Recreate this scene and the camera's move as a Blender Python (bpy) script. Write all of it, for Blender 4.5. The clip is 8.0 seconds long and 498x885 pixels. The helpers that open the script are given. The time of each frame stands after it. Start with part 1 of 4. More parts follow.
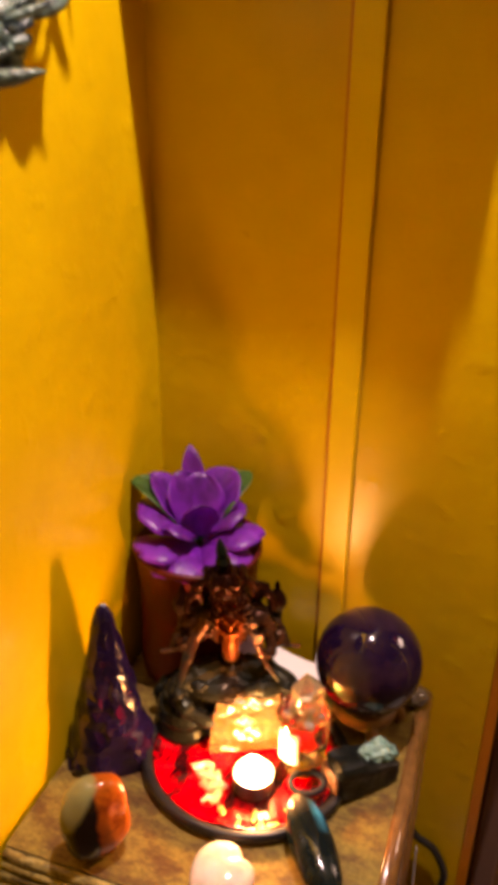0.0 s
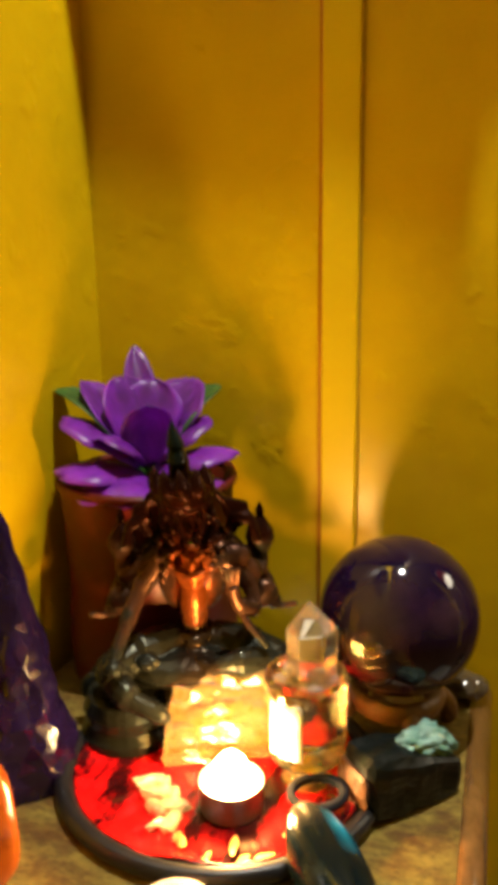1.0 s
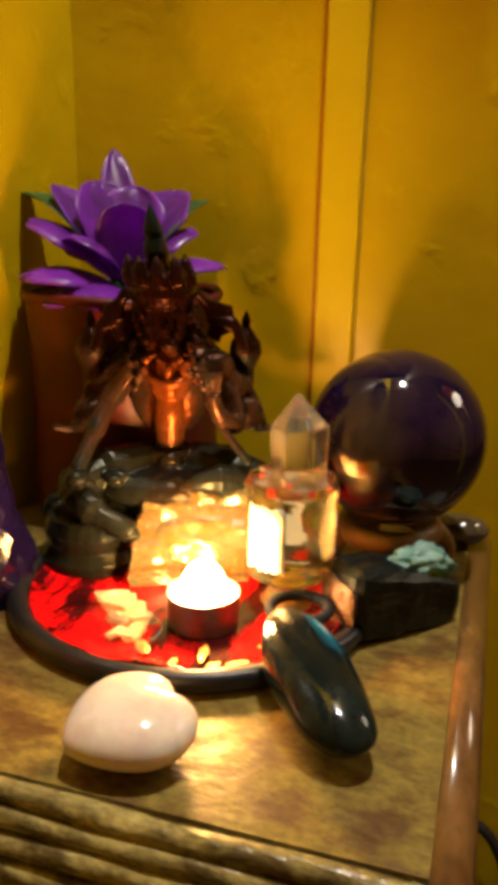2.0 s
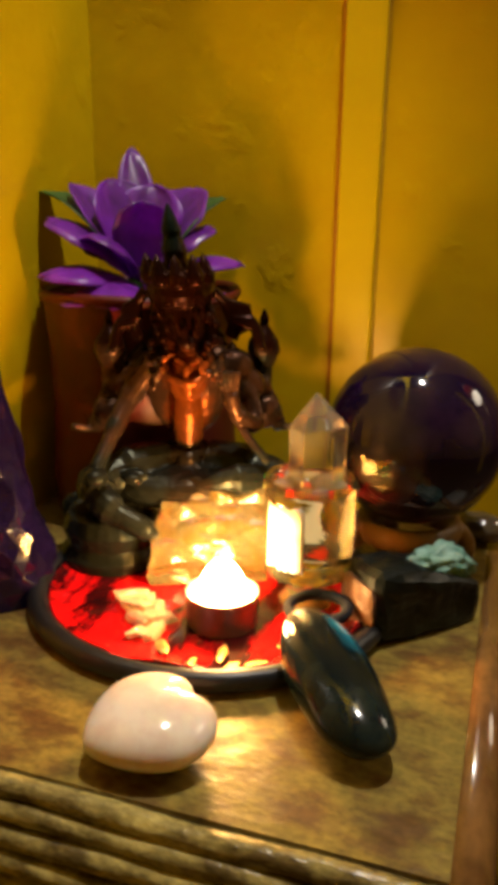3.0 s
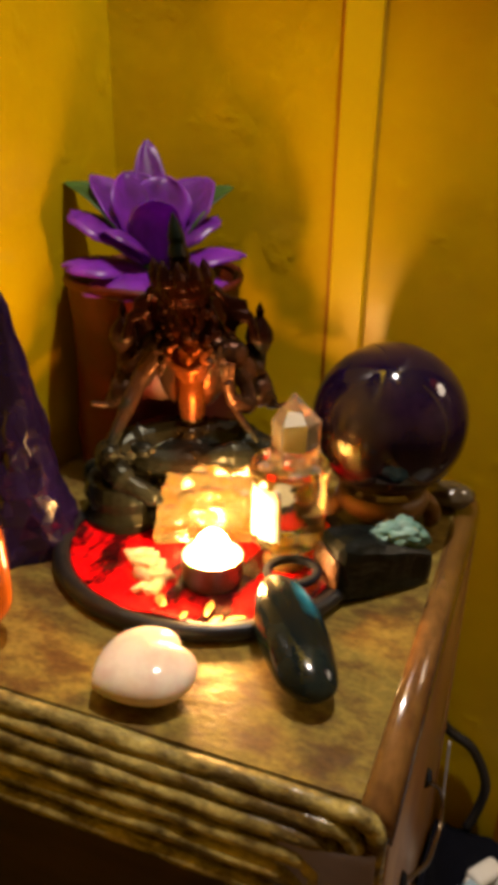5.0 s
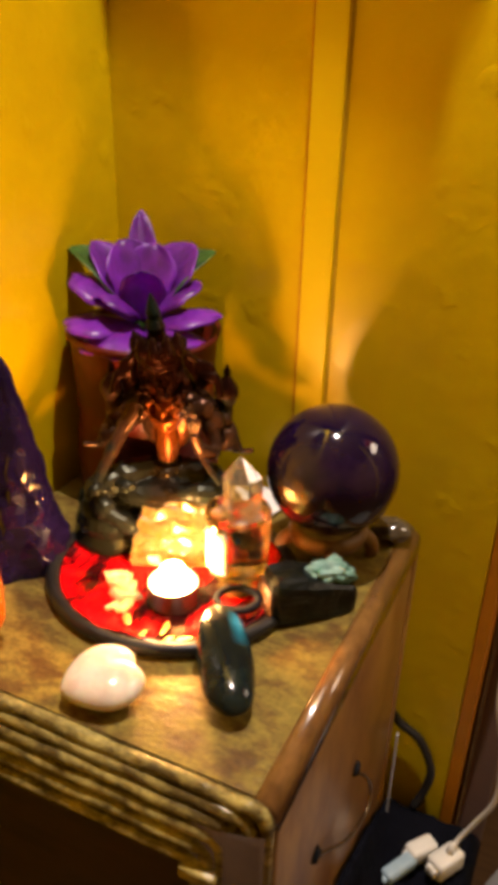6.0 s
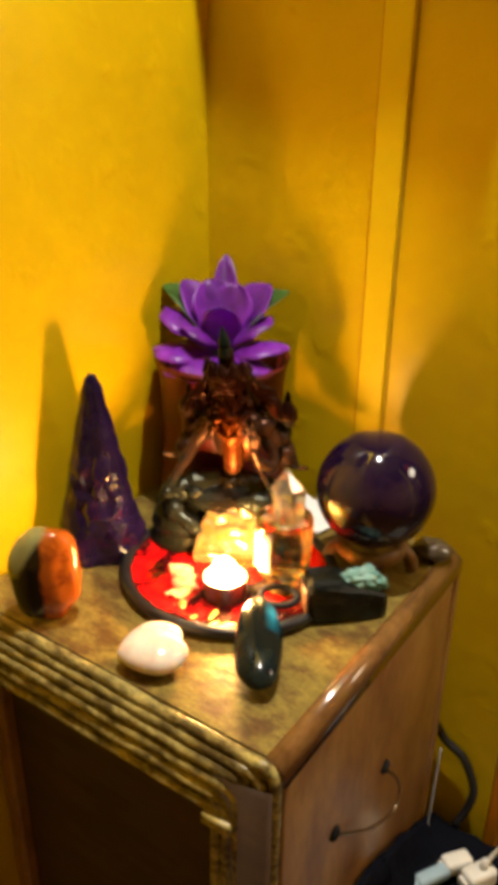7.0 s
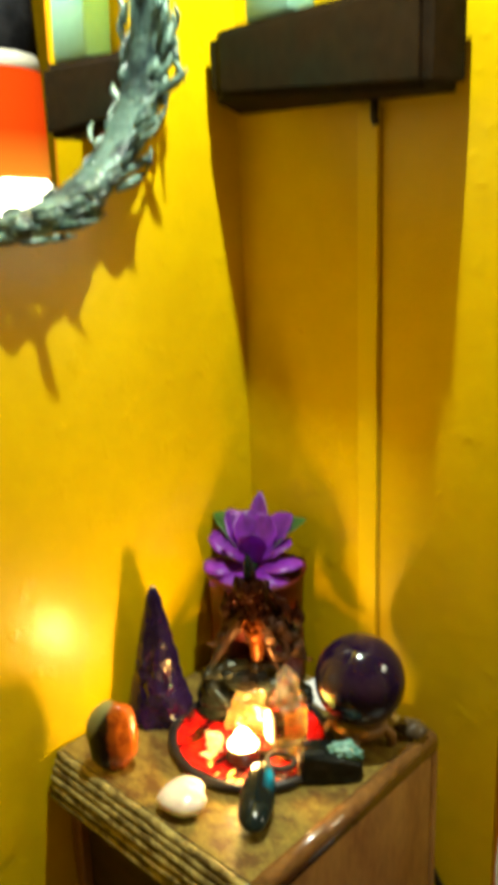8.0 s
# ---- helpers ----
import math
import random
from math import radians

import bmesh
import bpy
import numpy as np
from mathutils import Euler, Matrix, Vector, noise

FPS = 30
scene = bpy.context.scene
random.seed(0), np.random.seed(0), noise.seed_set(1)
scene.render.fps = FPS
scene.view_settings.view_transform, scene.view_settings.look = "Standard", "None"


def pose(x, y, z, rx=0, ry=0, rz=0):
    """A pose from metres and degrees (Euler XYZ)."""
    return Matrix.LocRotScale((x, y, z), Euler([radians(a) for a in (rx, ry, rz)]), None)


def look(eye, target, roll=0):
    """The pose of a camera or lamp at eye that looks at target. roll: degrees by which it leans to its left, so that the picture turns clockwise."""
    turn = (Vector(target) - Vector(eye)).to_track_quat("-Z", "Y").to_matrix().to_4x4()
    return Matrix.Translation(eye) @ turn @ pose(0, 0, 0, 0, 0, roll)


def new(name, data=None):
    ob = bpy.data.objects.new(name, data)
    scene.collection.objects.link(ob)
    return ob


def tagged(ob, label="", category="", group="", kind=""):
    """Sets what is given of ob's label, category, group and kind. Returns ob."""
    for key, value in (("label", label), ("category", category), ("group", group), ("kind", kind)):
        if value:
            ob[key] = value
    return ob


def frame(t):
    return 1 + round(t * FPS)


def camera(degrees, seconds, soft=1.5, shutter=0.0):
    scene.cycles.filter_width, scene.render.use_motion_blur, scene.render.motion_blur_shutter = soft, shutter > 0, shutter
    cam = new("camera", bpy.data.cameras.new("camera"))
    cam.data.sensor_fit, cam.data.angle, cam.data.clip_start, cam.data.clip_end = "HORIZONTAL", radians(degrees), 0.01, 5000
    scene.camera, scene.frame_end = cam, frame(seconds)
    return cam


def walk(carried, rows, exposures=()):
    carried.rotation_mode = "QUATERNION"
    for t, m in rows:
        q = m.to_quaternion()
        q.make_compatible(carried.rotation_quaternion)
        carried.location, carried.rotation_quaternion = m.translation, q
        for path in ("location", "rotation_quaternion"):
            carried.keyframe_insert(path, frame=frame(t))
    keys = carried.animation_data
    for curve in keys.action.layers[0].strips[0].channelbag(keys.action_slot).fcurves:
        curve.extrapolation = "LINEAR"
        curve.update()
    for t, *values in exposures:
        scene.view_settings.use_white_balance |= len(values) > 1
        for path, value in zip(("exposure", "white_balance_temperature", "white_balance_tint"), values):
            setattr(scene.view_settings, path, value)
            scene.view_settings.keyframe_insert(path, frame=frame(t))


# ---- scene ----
# World: x along the back wall from the room's corner, y towards the back wall (wall face at y = 0), z up.
cam = camera(34.50, 8.0, soft=6.5, shutter=0.4)
PATH = [
    (0, (0.3202, -0.6697, 1.1601), (-0.2579, 1.0392, 0.2967), 0.67),
    (0.2, (0.3043, -0.6457, 1.1426), (-0.1996, 1.0602, 0.2284), 0.46),
    (0.5, (0.3059, -0.6094, 1.0491), (-0.1944, 1.1703, 0.2859), 0.19),
    (0.7, (0.3014, -0.5803, 0.9696), (-0.2258, 1.2342, 0.3141), 0.01),
    (1, (0.2930, -0.5523, 0.8905), (-0.2930, 1.3016, 0.4220), -0.93),
    (1.2, (0.2924, -0.5375, 0.8361), (-0.2764, 1.3378, 0.4364), -0.54),
    (1.5, (0.2972, -0.5325, 0.8199), (-0.2317, 1.3313, 0.3231), 0.97),
    (1.8, (0.2880, -0.5249, 0.8007), (-0.2664, 1.3131, 0.2401), 1.15),
    (2, (0.2879, -0.5248, 0.7973), (-0.2662, 1.3065, 0.2149), 1.33),
    (2.2, (0.2859, -0.5298, 0.8010), (-0.2468, 1.3038, 0.2058), 1.56),
    (3.3, (0.2888, -0.5138, 0.7998), (-0.3295, 1.2879, 0.1900), 0.94),
    (3.5, (0.2978, -0.4999, 0.7980), (-0.3021, 1.2969, 0.1564), 1.78),
    (3.7, (0.3046, -0.4879, 0.7924), (-0.2803, 1.3073, 0.1328), 1.95),
    (4, (0.3099, -0.4866, 0.7932), (-0.3233, 1.2905, 0.1294), 1.87),
    (4.2, (0.3160, -0.4947, 0.7985), (-0.4031, 1.2511, 0.1389), 0.03),
    (4.5, (0.3310, -0.5130, 0.8031), (-0.4120, 1.2406, 0.1924), -0.11),
    (4.7, (0.3252, -0.5327, 0.8219), (-0.3344, 1.2232, 0.1280), 1.62),
    (5.8, (0.3678, -0.5869, 0.9506), (-0.3146, 1.0273, -0.0130), 1.79),
    (6, (0.3995, -0.5853, 0.9581), (-0.3425, 1.0262, 0.0348), 1.53),
    (6.2, (0.4303, -0.5758, 0.9756), (-0.3752, 0.9863, 0.0210), 1.59),
    (6.5, (0.4576, -0.5861, 0.9705), (-0.4538, 0.9422, 0.0575), 0.37),
    (6.8, (0.4641, -0.5999, 0.9757), (-0.5033, 0.8875, 0.0526), 0.98),
    (7, (0.4821, -0.6267, 0.9815), (-0.5458, 0.8641, 0.1324), 0.63),
    (7.3, (0.5215, -0.6598, 1.0090), (-0.5596, 0.8371, 0.2405), 0.00),
    (7.5, (0.5771, -0.6880, 1.0422), (-0.5687, 0.8070, 0.3699), -0.53),
    (7.8, (0.6411, -0.7105, 1.1094), (-0.6138, 0.7234, 0.5019), -1.86),
    (8, (0.6869, -0.7210, 1.1422), (-0.6465, 0.6762, 0.6225), -2.15),
]
walk(cam, [(t, look(eye, target, roll)) for t, eye, target, roll in PATH],
     exposures=[(0.0, -0.22, 7600, 50), (0.6, -0.12, 6700, 11), (1.0, -0.12, 6500, 10), (1.5, -0.2, 6500, 10), (2.0, -0.45, 6650, 16), (3.5, -0.64, 6580, 12), (4.2, -0.62, 6950, 24), (4.5, -0.62, 6800, 19), (5.9, -0.14, 6950, 25), (6.5, 0.05, 6720, 16), (7.5, 0.1, 6450, 6), (8.0, 0.15, 6250, -8)])

# ---- world and lamps ----
world = bpy.data.worlds.new("world")
scene.world = world
world.use_nodes = True
world.node_tree.nodes["Background"].inputs["Color"].default_value = (1.0, 0.8, 0.55, 1)
world.node_tree.nodes["Background"].inputs["Strength"].default_value = 0.02


def lamp(name, place, watts, colour, radius):
    data = bpy.data.lights.new(name, "POINT")
    data.energy, data.color, data.shadow_soft_size = watts, colour, radius
    ob = new(name, data)
    ob.location = place
    return ob


LAMP = (0.30, -0.165, 1.85)
FLAME = (0.1735, -0.2065, 0.646)
TOP = 0.600
lamp("ceiling_light", LAMP, 70.0, (1.0, 0.95, 0.84), 0.013)
lamp("candle_light", FLAME, 1.22, (1.0, 0.46, 0.105), 0.007)


# ---- materials ----
def mat(name, colour, rough=0.5, metal=0.0, second=None, scale=30.0, bump=0.0, bump_scale=None, coat=0.0, transmission=0.0, ior=1.45,
        stretch=(1, 1, 1), contrast=(0.35, 0.65), detail=6.0, random_value=0.0, emit=None, strength=0.0, sub=0.0, sub_radius=(0.01, 0.004, 0.002), rough2=None, fine=0.0, lumps=0.0):
    m = bpy.data.materials.new(name)
    m.use_nodes = True
    nt = m.node_tree
    b = nt.nodes["Principled BSDF"]
    b.inputs["Base Color"].default_value = (*colour, 1)
    b.inputs["Roughness"].default_value = rough
    b.inputs["Metallic"].default_value = metal
    b.inputs["IOR"].default_value = ior
    b.inputs["Coat Weight"].default_value = coat
    b.inputs["Coat Roughness"].default_value = 0.08
    b.inputs["Transmission Weight"].default_value = transmission
    if sub:
        b.inputs["Subsurface Weight"].default_value = sub
        b.inputs["Subsurface Radius"].default_value = sub_radius
        b.inputs["Subsurface Scale"].default_value = 1.0
    if emit:
        b.inputs["Emission Color"].default_value = (*emit, 1)
        b.inputs["Emission Strength"].default_value = strength
    tc = nt.nodes.new("ShaderNodeTexCoord")
    mp = nt.nodes.new("ShaderNodeMapping")
    mp.inputs["Scale"].default_value = stretch
    nt.links.new(tc.outputs["Object"], mp.inputs["Vector"])
    if second:
        n1 = nt.nodes.new("ShaderNodeTexNoise")
        n1.inputs["Scale"].default_value = scale
        n1.inputs["Detail"].default_value = detail
        n1.inputs["Roughness"].default_value = 0.62
        nt.links.new(mp.outputs["Vector"], n1.inputs["Vector"])
        ramp = nt.nodes.new("ShaderNodeMapRange")
        ramp.inputs["From Min"].default_value, ramp.inputs["From Max"].default_value = contrast
        nt.links.new(n1.outputs["Fac"], ramp.inputs["Value"])
        mix = nt.nodes.new("ShaderNodeMix")
        mix.data_type = "RGBA"
        mix.inputs["A"].default_value = (*colour, 1)
        mix.inputs["B"].default_value = (*second, 1)
        nt.links.new(ramp.outputs["Result"], mix.inputs["Factor"])
        out = mix.outputs["Result"]
        if fine:
            n3 = nt.nodes.new("ShaderNodeTexNoise")
            n3.inputs["Scale"].default_value = scale * 7
            n3.inputs["Detail"].default_value = 4.0
            nt.links.new(mp.outputs["Vector"], n3.inputs["Vector"])
            m3 = nt.nodes.new("ShaderNodeMapRange")
            m3.inputs["From Min"].default_value, m3.inputs["From Max"].default_value = 0.3, 0.7
            m3.inputs["To Min"].default_value, m3.inputs["To Max"].default_value = 1 - fine, 1 + fine
            nt.links.new(n3.outputs["Fac"], m3.inputs["Value"])
            h3 = nt.nodes.new("ShaderNodeHueSaturation")
            nt.links.new(m3.outputs["Result"], h3.inputs["Value"])
            nt.links.new(out, h3.inputs["Color"])
            out = h3.outputs["Color"]
        if random_value:
            info = nt.nodes.new("ShaderNodeObjectInfo")
            hsv = nt.nodes.new("ShaderNodeHueSaturation")
            mr = nt.nodes.new("ShaderNodeMapRange")
            mr.inputs["To Min"].default_value, mr.inputs["To Max"].default_value = 1 - random_value, 1 + random_value
            nt.links.new(info.outputs["Random"], mr.inputs["Value"])
            nt.links.new(mr.outputs["Result"], hsv.inputs["Value"])
            nt.links.new(out, hsv.inputs["Color"])
            out = hsv.outputs["Color"]
        nt.links.new(out, b.inputs["Base Color"])
        if rough2 is not None:
            rr = nt.nodes.new("ShaderNodeMapRange")
            rr.inputs["To Min"].default_value, rr.inputs["To Max"].default_value = rough, rough2
            nt.links.new(ramp.outputs["Result"], rr.inputs["Value"])
            nt.links.new(rr.outputs["Result"], b.inputs["Roughness"])
    if bump:
        n2 = nt.nodes.new("ShaderNodeTexNoise")
        n2.inputs["Scale"].default_value = bump_scale or scale * 4
        n2.inputs["Detail"].default_value = 5.0
        nt.links.new(mp.outputs["Vector"], n2.inputs["Vector"])
        bp = nt.nodes.new("ShaderNodeBump")
        bp.inputs["Strength"].default_value = bump
        bp.inputs["Distance"].default_value = 0.004
        height = n2.outputs["Fac"]
        if lumps:
            n4 = nt.nodes.new("ShaderNodeTexNoise")
            n4.inputs["Scale"].default_value = 34
            n4.inputs["Detail"].default_value = 3.0
            nt.links.new(tc.outputs["Object"], n4.inputs["Vector"])
            m4 = nt.nodes.new("ShaderNodeMapRange")
            m4.inputs["From Min"].default_value, m4.inputs["From Max"].default_value = 0.60, 0.74
            m4.inputs["To Max"].default_value = lumps
            nt.links.new(n4.outputs["Fac"], m4.inputs["Value"])
            add = nt.nodes.new("ShaderNodeMath")
            nt.links.new(height, add.inputs[0])
            nt.links.new(m4.outputs["Result"], add.inputs[1])
            height = add.outputs[0]
        nt.links.new(height, bp.inputs["Height"])
        nt.links.new(bp.outputs["Normal"], b.inputs["Normal"])
    return m


WALL = mat("yellow_wall_paint", (0.66, 0.460, 0.003), 0.27, ior=1.36, second=(0.59, 0.39, 0.0025), scale=5, bump=0.26, bump_scale=26, lumps=0.45, fine=0.03, rough2=0.33)
STRIP_PAINT = mat("yellow_strip_paint", (0.71, 0.525, 0.006), 0.34, ior=1.3, second=(0.66, 0.47, 0.005), scale=9, bump=0.1, bump_scale=40)
JOINT = mat("grimy_joint", (0.56, 0.38, 0.005), 0.7, second=(0.40, 0.25, 0.005), scale=40)
CAULK = mat("brown_orange_caulk", (0.50, 0.20, 0.004), 0.6, second=(0.42, 0.15, 0.003), scale=30)
CEILING = mat("ochre_ceiling", (0.34, 0.24, 0.08), 0.8, second=(0.28, 0.19, 0.06), scale=3)
FLOOR = mat("brown_floor", (0.16, 0.09, 0.045), 0.5, second=(0.10, 0.055, 0.03), scale=6, stretch=(1, 8, 1))
WOOD_TOP = mat("waxed_plywood", (0.200, 0.148, 0.032), 0.33, ior=1.38, second=(0.092, 0.046, 0.010), scale=42, stretch=(1.0, 1.5, 1.0), contrast=(0.42, 0.62), fine=0.28, bump=0.2, bump_scale=90, rough2=0.45, detail=9)
WOOD_SIDE = mat("red_brown_veneer", (0.31, 0.160, 0.040), 0.29, second=(0.17, 0.068, 0.019), scale=16, stretch=(1, 1.4, 0.6), contrast=(0.36, 0.66), bump=0.08, bump_scale=50, fine=0.15)
WOOD_BEAD = mat("worn_varnished_edge", (0.21, 0.105, 0.032), 0.19, second=(0.11, 0.046, 0.015), scale=30, stretch=(1, 0.5, 1), contrast=(0.36, 0.66), bump=0.10, bump_scale=60, fine=0.2, coat=0.5)
WOOD_EDGE = mat("end_grain_layers", (0.42, 0.34, 0.11), 0.22, second=(0.085, 0.058, 0.020), scale=40, stretch=(1.0, 2, 2), contrast=(0.40, 0.62), fine=0.25, bump=0.5, bump_scale=80)
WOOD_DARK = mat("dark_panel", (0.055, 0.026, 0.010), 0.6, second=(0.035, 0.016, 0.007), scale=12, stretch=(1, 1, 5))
SHELF_WOOD = mat("weathered_shelf_wood", (0.020, 0.011, 0.003), 0.8, ior=1.18, second=(0.010, 0.013, 0.006), scale=9, stretch=(1.2, 1, 1), contrast=(0.40, 0.66), bump=0.35, bump_scale=30, fine=0.2)
BRONZE = mat("patinated_bronze", (0.24, 0.052, 0.008), 0.24, 0.55, ior=1.18, second=(0.020, 0.015, 0.010), scale=48, contrast=(0.50, 0.64), bump=0.30, bump_scale=120, rough2=0.36)


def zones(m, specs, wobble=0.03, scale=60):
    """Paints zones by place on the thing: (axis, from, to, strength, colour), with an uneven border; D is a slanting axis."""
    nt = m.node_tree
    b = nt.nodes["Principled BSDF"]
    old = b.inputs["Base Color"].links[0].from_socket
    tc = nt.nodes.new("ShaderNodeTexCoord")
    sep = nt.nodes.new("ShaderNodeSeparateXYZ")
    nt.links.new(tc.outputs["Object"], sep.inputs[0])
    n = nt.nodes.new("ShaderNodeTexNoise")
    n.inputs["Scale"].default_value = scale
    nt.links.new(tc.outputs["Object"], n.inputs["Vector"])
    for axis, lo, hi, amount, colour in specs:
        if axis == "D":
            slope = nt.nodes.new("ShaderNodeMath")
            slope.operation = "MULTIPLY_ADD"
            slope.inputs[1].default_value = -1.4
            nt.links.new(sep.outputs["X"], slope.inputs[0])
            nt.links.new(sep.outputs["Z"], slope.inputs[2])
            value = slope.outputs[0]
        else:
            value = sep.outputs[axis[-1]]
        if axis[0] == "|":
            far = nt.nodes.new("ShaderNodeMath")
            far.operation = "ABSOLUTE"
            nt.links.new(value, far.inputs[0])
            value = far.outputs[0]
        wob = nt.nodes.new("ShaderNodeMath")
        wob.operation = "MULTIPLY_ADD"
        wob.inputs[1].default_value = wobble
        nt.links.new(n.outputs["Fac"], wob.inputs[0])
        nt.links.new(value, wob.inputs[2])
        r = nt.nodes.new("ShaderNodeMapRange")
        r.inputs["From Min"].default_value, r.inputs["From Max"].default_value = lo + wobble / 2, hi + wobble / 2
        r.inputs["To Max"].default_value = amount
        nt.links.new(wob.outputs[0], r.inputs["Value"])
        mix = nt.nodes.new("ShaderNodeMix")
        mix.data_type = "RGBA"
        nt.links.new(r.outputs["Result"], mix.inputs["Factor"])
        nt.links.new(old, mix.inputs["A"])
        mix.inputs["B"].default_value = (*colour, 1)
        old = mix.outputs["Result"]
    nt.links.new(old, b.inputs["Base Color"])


# copper skin at the middle, darker sides, grey-green drapery, near-black base, dark brown headdress
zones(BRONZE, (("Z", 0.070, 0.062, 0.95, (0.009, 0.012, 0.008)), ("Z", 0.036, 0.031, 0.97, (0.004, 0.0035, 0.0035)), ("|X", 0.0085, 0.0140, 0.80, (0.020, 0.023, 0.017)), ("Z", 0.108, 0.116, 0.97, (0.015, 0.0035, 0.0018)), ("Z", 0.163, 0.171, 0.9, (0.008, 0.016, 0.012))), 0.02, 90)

RED_GLASS = mat("dark_red_glaze", (0.115, 0.0075, 0.0025), 0.46, ior=1.36, second=(0.065, 0.004, 0.002), scale=20, bump=0.15, bump_scale=35, fine=0.1)
PETAL = mat("purple_silk", (0.20, 0.020, 0.42), 0.38, ior=1.48, coat=0.1, second=(0.075, 0.005, 0.15), scale=38, stretch=(1, 1, 0.3), fine=0.12, sub=0.35, sub_radius=(0.004, 0.001, 0.006))
LEAF = mat("green_silk_leaf", (0.035, 0.10, 0.012), 0.5, second=(0.015, 0.05, 0.006), scale=60)
AMETHYST_BALL = mat("polished_amethyst", (0.008, 0.003, 0.018), 0.08, ior=1.42, second=(0.026, 0.010, 0.030), scale=20, contrast=(0.50, 0.66), coat=0.15)
AMETHYST = mat("amethyst_druze", (0.0072, 0.0034, 0.027), 0.12, ior=1.44, second=(0.005, 0.0025, 0.016), scale=34, contrast=(0.4, 0.6), bump=0.15, bump_scale=90)
CARNELIAN = mat("polished_carnelian", (0.36, 0.080, 0.007), 0.18, ior=1.42, second=(0.14, 0.020, 0.003), scale=55, contrast=(0.48, 0.66), coat=0.15)
ROSE = mat("rose_quartz", (0.78, 0.70, 0.60), 0.15, second=(0.66, 0.53, 0.44), scale=40, contrast=(0.44, 0.64), coat=0.25, sub=0.55, sub_radius=(0.012, 0.006, 0.004))
LABRADORITE = mat("polished_labradorite", (0.0035, 0.008, 0.009), 0.15, ior=1.30, second=(0.014, 0.021, 0.018), scale=60, contrast=(0.46, 0.66), coat=0.15, bump=0.12, bump_scale=40)


def add_flash(m, colour, x0, x1, y0, y1, amount=1.6):
    """Blue labradorite schiller in a drifting band of the stone."""
    nt = m.node_tree
    b = nt.nodes["Principled BSDF"]
    old = b.inputs["Base Color"].links[0].from_socket
    tc = nt.nodes.new("ShaderNodeTexCoord")
    sep = nt.nodes.new("ShaderNodeSeparateXYZ")
    nt.links.new(tc.outputs["Object"], sep.inputs[0])
    n = nt.nodes.new("ShaderNodeTexNoise")
    n.inputs["Scale"].default_value = 55
    n.inputs["Detail"].default_value = 5.0
    nt.links.new(tc.outputs["Object"], n.inputs["Vector"])
    fac = None
    for axis, a, c in (("X", x0, x1), ("Y", y0, y1)):
        for lo, hi in ((a, a + (c - a) * 0.5), (c, c - (c - a) * 0.5)):
            r = nt.nodes.new("ShaderNodeMapRange")
            r.inputs["From Min"].default_value, r.inputs["From Max"].default_value = lo, hi
            nt.links.new(sep.outputs[axis], r.inputs["Value"])
            mul = nt.nodes.new("ShaderNodeMath")
            mul.operation = "MULTIPLY"
            nt.links.new(r.outputs["Result"], mul.inputs[0])
            nt.links.new(fac or n.outputs["Fac"], mul.inputs[1])
            fac = mul.outputs[0]
    gain = nt.nodes.new("ShaderNodeMath")
    gain.operation, gain.use_clamp = "MULTIPLY", True
    gain.inputs[1].default_value = amount
    nt.links.new(fac, gain.inputs[0])
    mix = nt.nodes.new("ShaderNodeMix")
    mix.data_type = "RGBA"
    nt.links.new(gain.outputs[0], mix.inputs["Factor"])
    nt.links.new(old, mix.inputs["A"])
    mix.inputs["B"].default_value = (*colour, 1)
    nt.links.new(mix.outputs["Result"], b.inputs["Base Color"])


add_flash(LABRADORITE, (0.12, 0.095, 0.066), -0.024, 0.016, 0.018, 0.066, 1.2)
add_flash(LABRADORITE, (0.03, 0.34, 0.50), 0.004, 0.017, 0.000, 0.036, 2.0)
# brown cloudy inclusion low in the ball
add_flash(AMETHYST_BALL, (0.075, 0.045, 0.024), -0.036, 0.012, -0.066, -0.030, 1.5)
TOURMALINE = mat("black_tourmaline", (0.003, 0.0045, 0.004), 0.38, ior=1.35, second=(0.007, 0.010, 0.008), scale=40, stretch=(1, 1, 1), bump=0.5, bump_scale=90)
DRUSE = mat("sea_green_druse", (0.26, 0.44, 0.40), 0.30, second=(0.07, 0.22, 0.17), scale=80, bump=0.7, bump_scale=260)
COPPER_END = mat("rusty_crystal_end", (0.17, 0.080, 0.035), 0.4, second=(0.05, 0.027, 0.016), scale=90, bump=0.7, bump_scale=220)
QUARTZ_CHIP = mat("frosted_quartz_chip", (1.0, 0.92, 0.66), 0.05, transmission=0.70, ior=1.54, second=(1.0, 0.78, 0.45), scale=90, bump=0.4, bump_scale=160, coat=0.6)
QUARTZ_POINT = mat("pale_quartz", (1.0, 0.95, 0.74), 0.02, transmission=0.88, ior=1.54, second=(0.90, 0.88, 0.76), scale=60, coat=0.5)
QUARTZ_FOG = mat("milky_quartz", (0.85, 0.82, 0.72), 0.16, transmission=0.75, ior=1.5, second=(0.9, 0.88, 0.8), scale=40, bump=0.4, bump_scale=90)
JAR_GLASS = mat("honey_jar_glass", (1.0, 0.84, 0.42), 0.02, transmission=0.985, ior=1.42, second=(1.0, 0.78, 0.38), scale=70, bump=0.16, bump_scale=60, coat=0.6)
# near-white colour that imitates the flame's bright reflection on the jar
FLAME_GLARE = mat("flame_glare_white", (0.88, 0.84, 0.70), 0.25, second=(0.80, 0.70, 0.50), scale=80, sub=0.4, bump=0.3, bump_scale=120)
WHITE_CARD = mat("white_card", (0.82, 0.82, 0.80), 0.5, second=(0.76, 0.76, 0.74), scale=30)
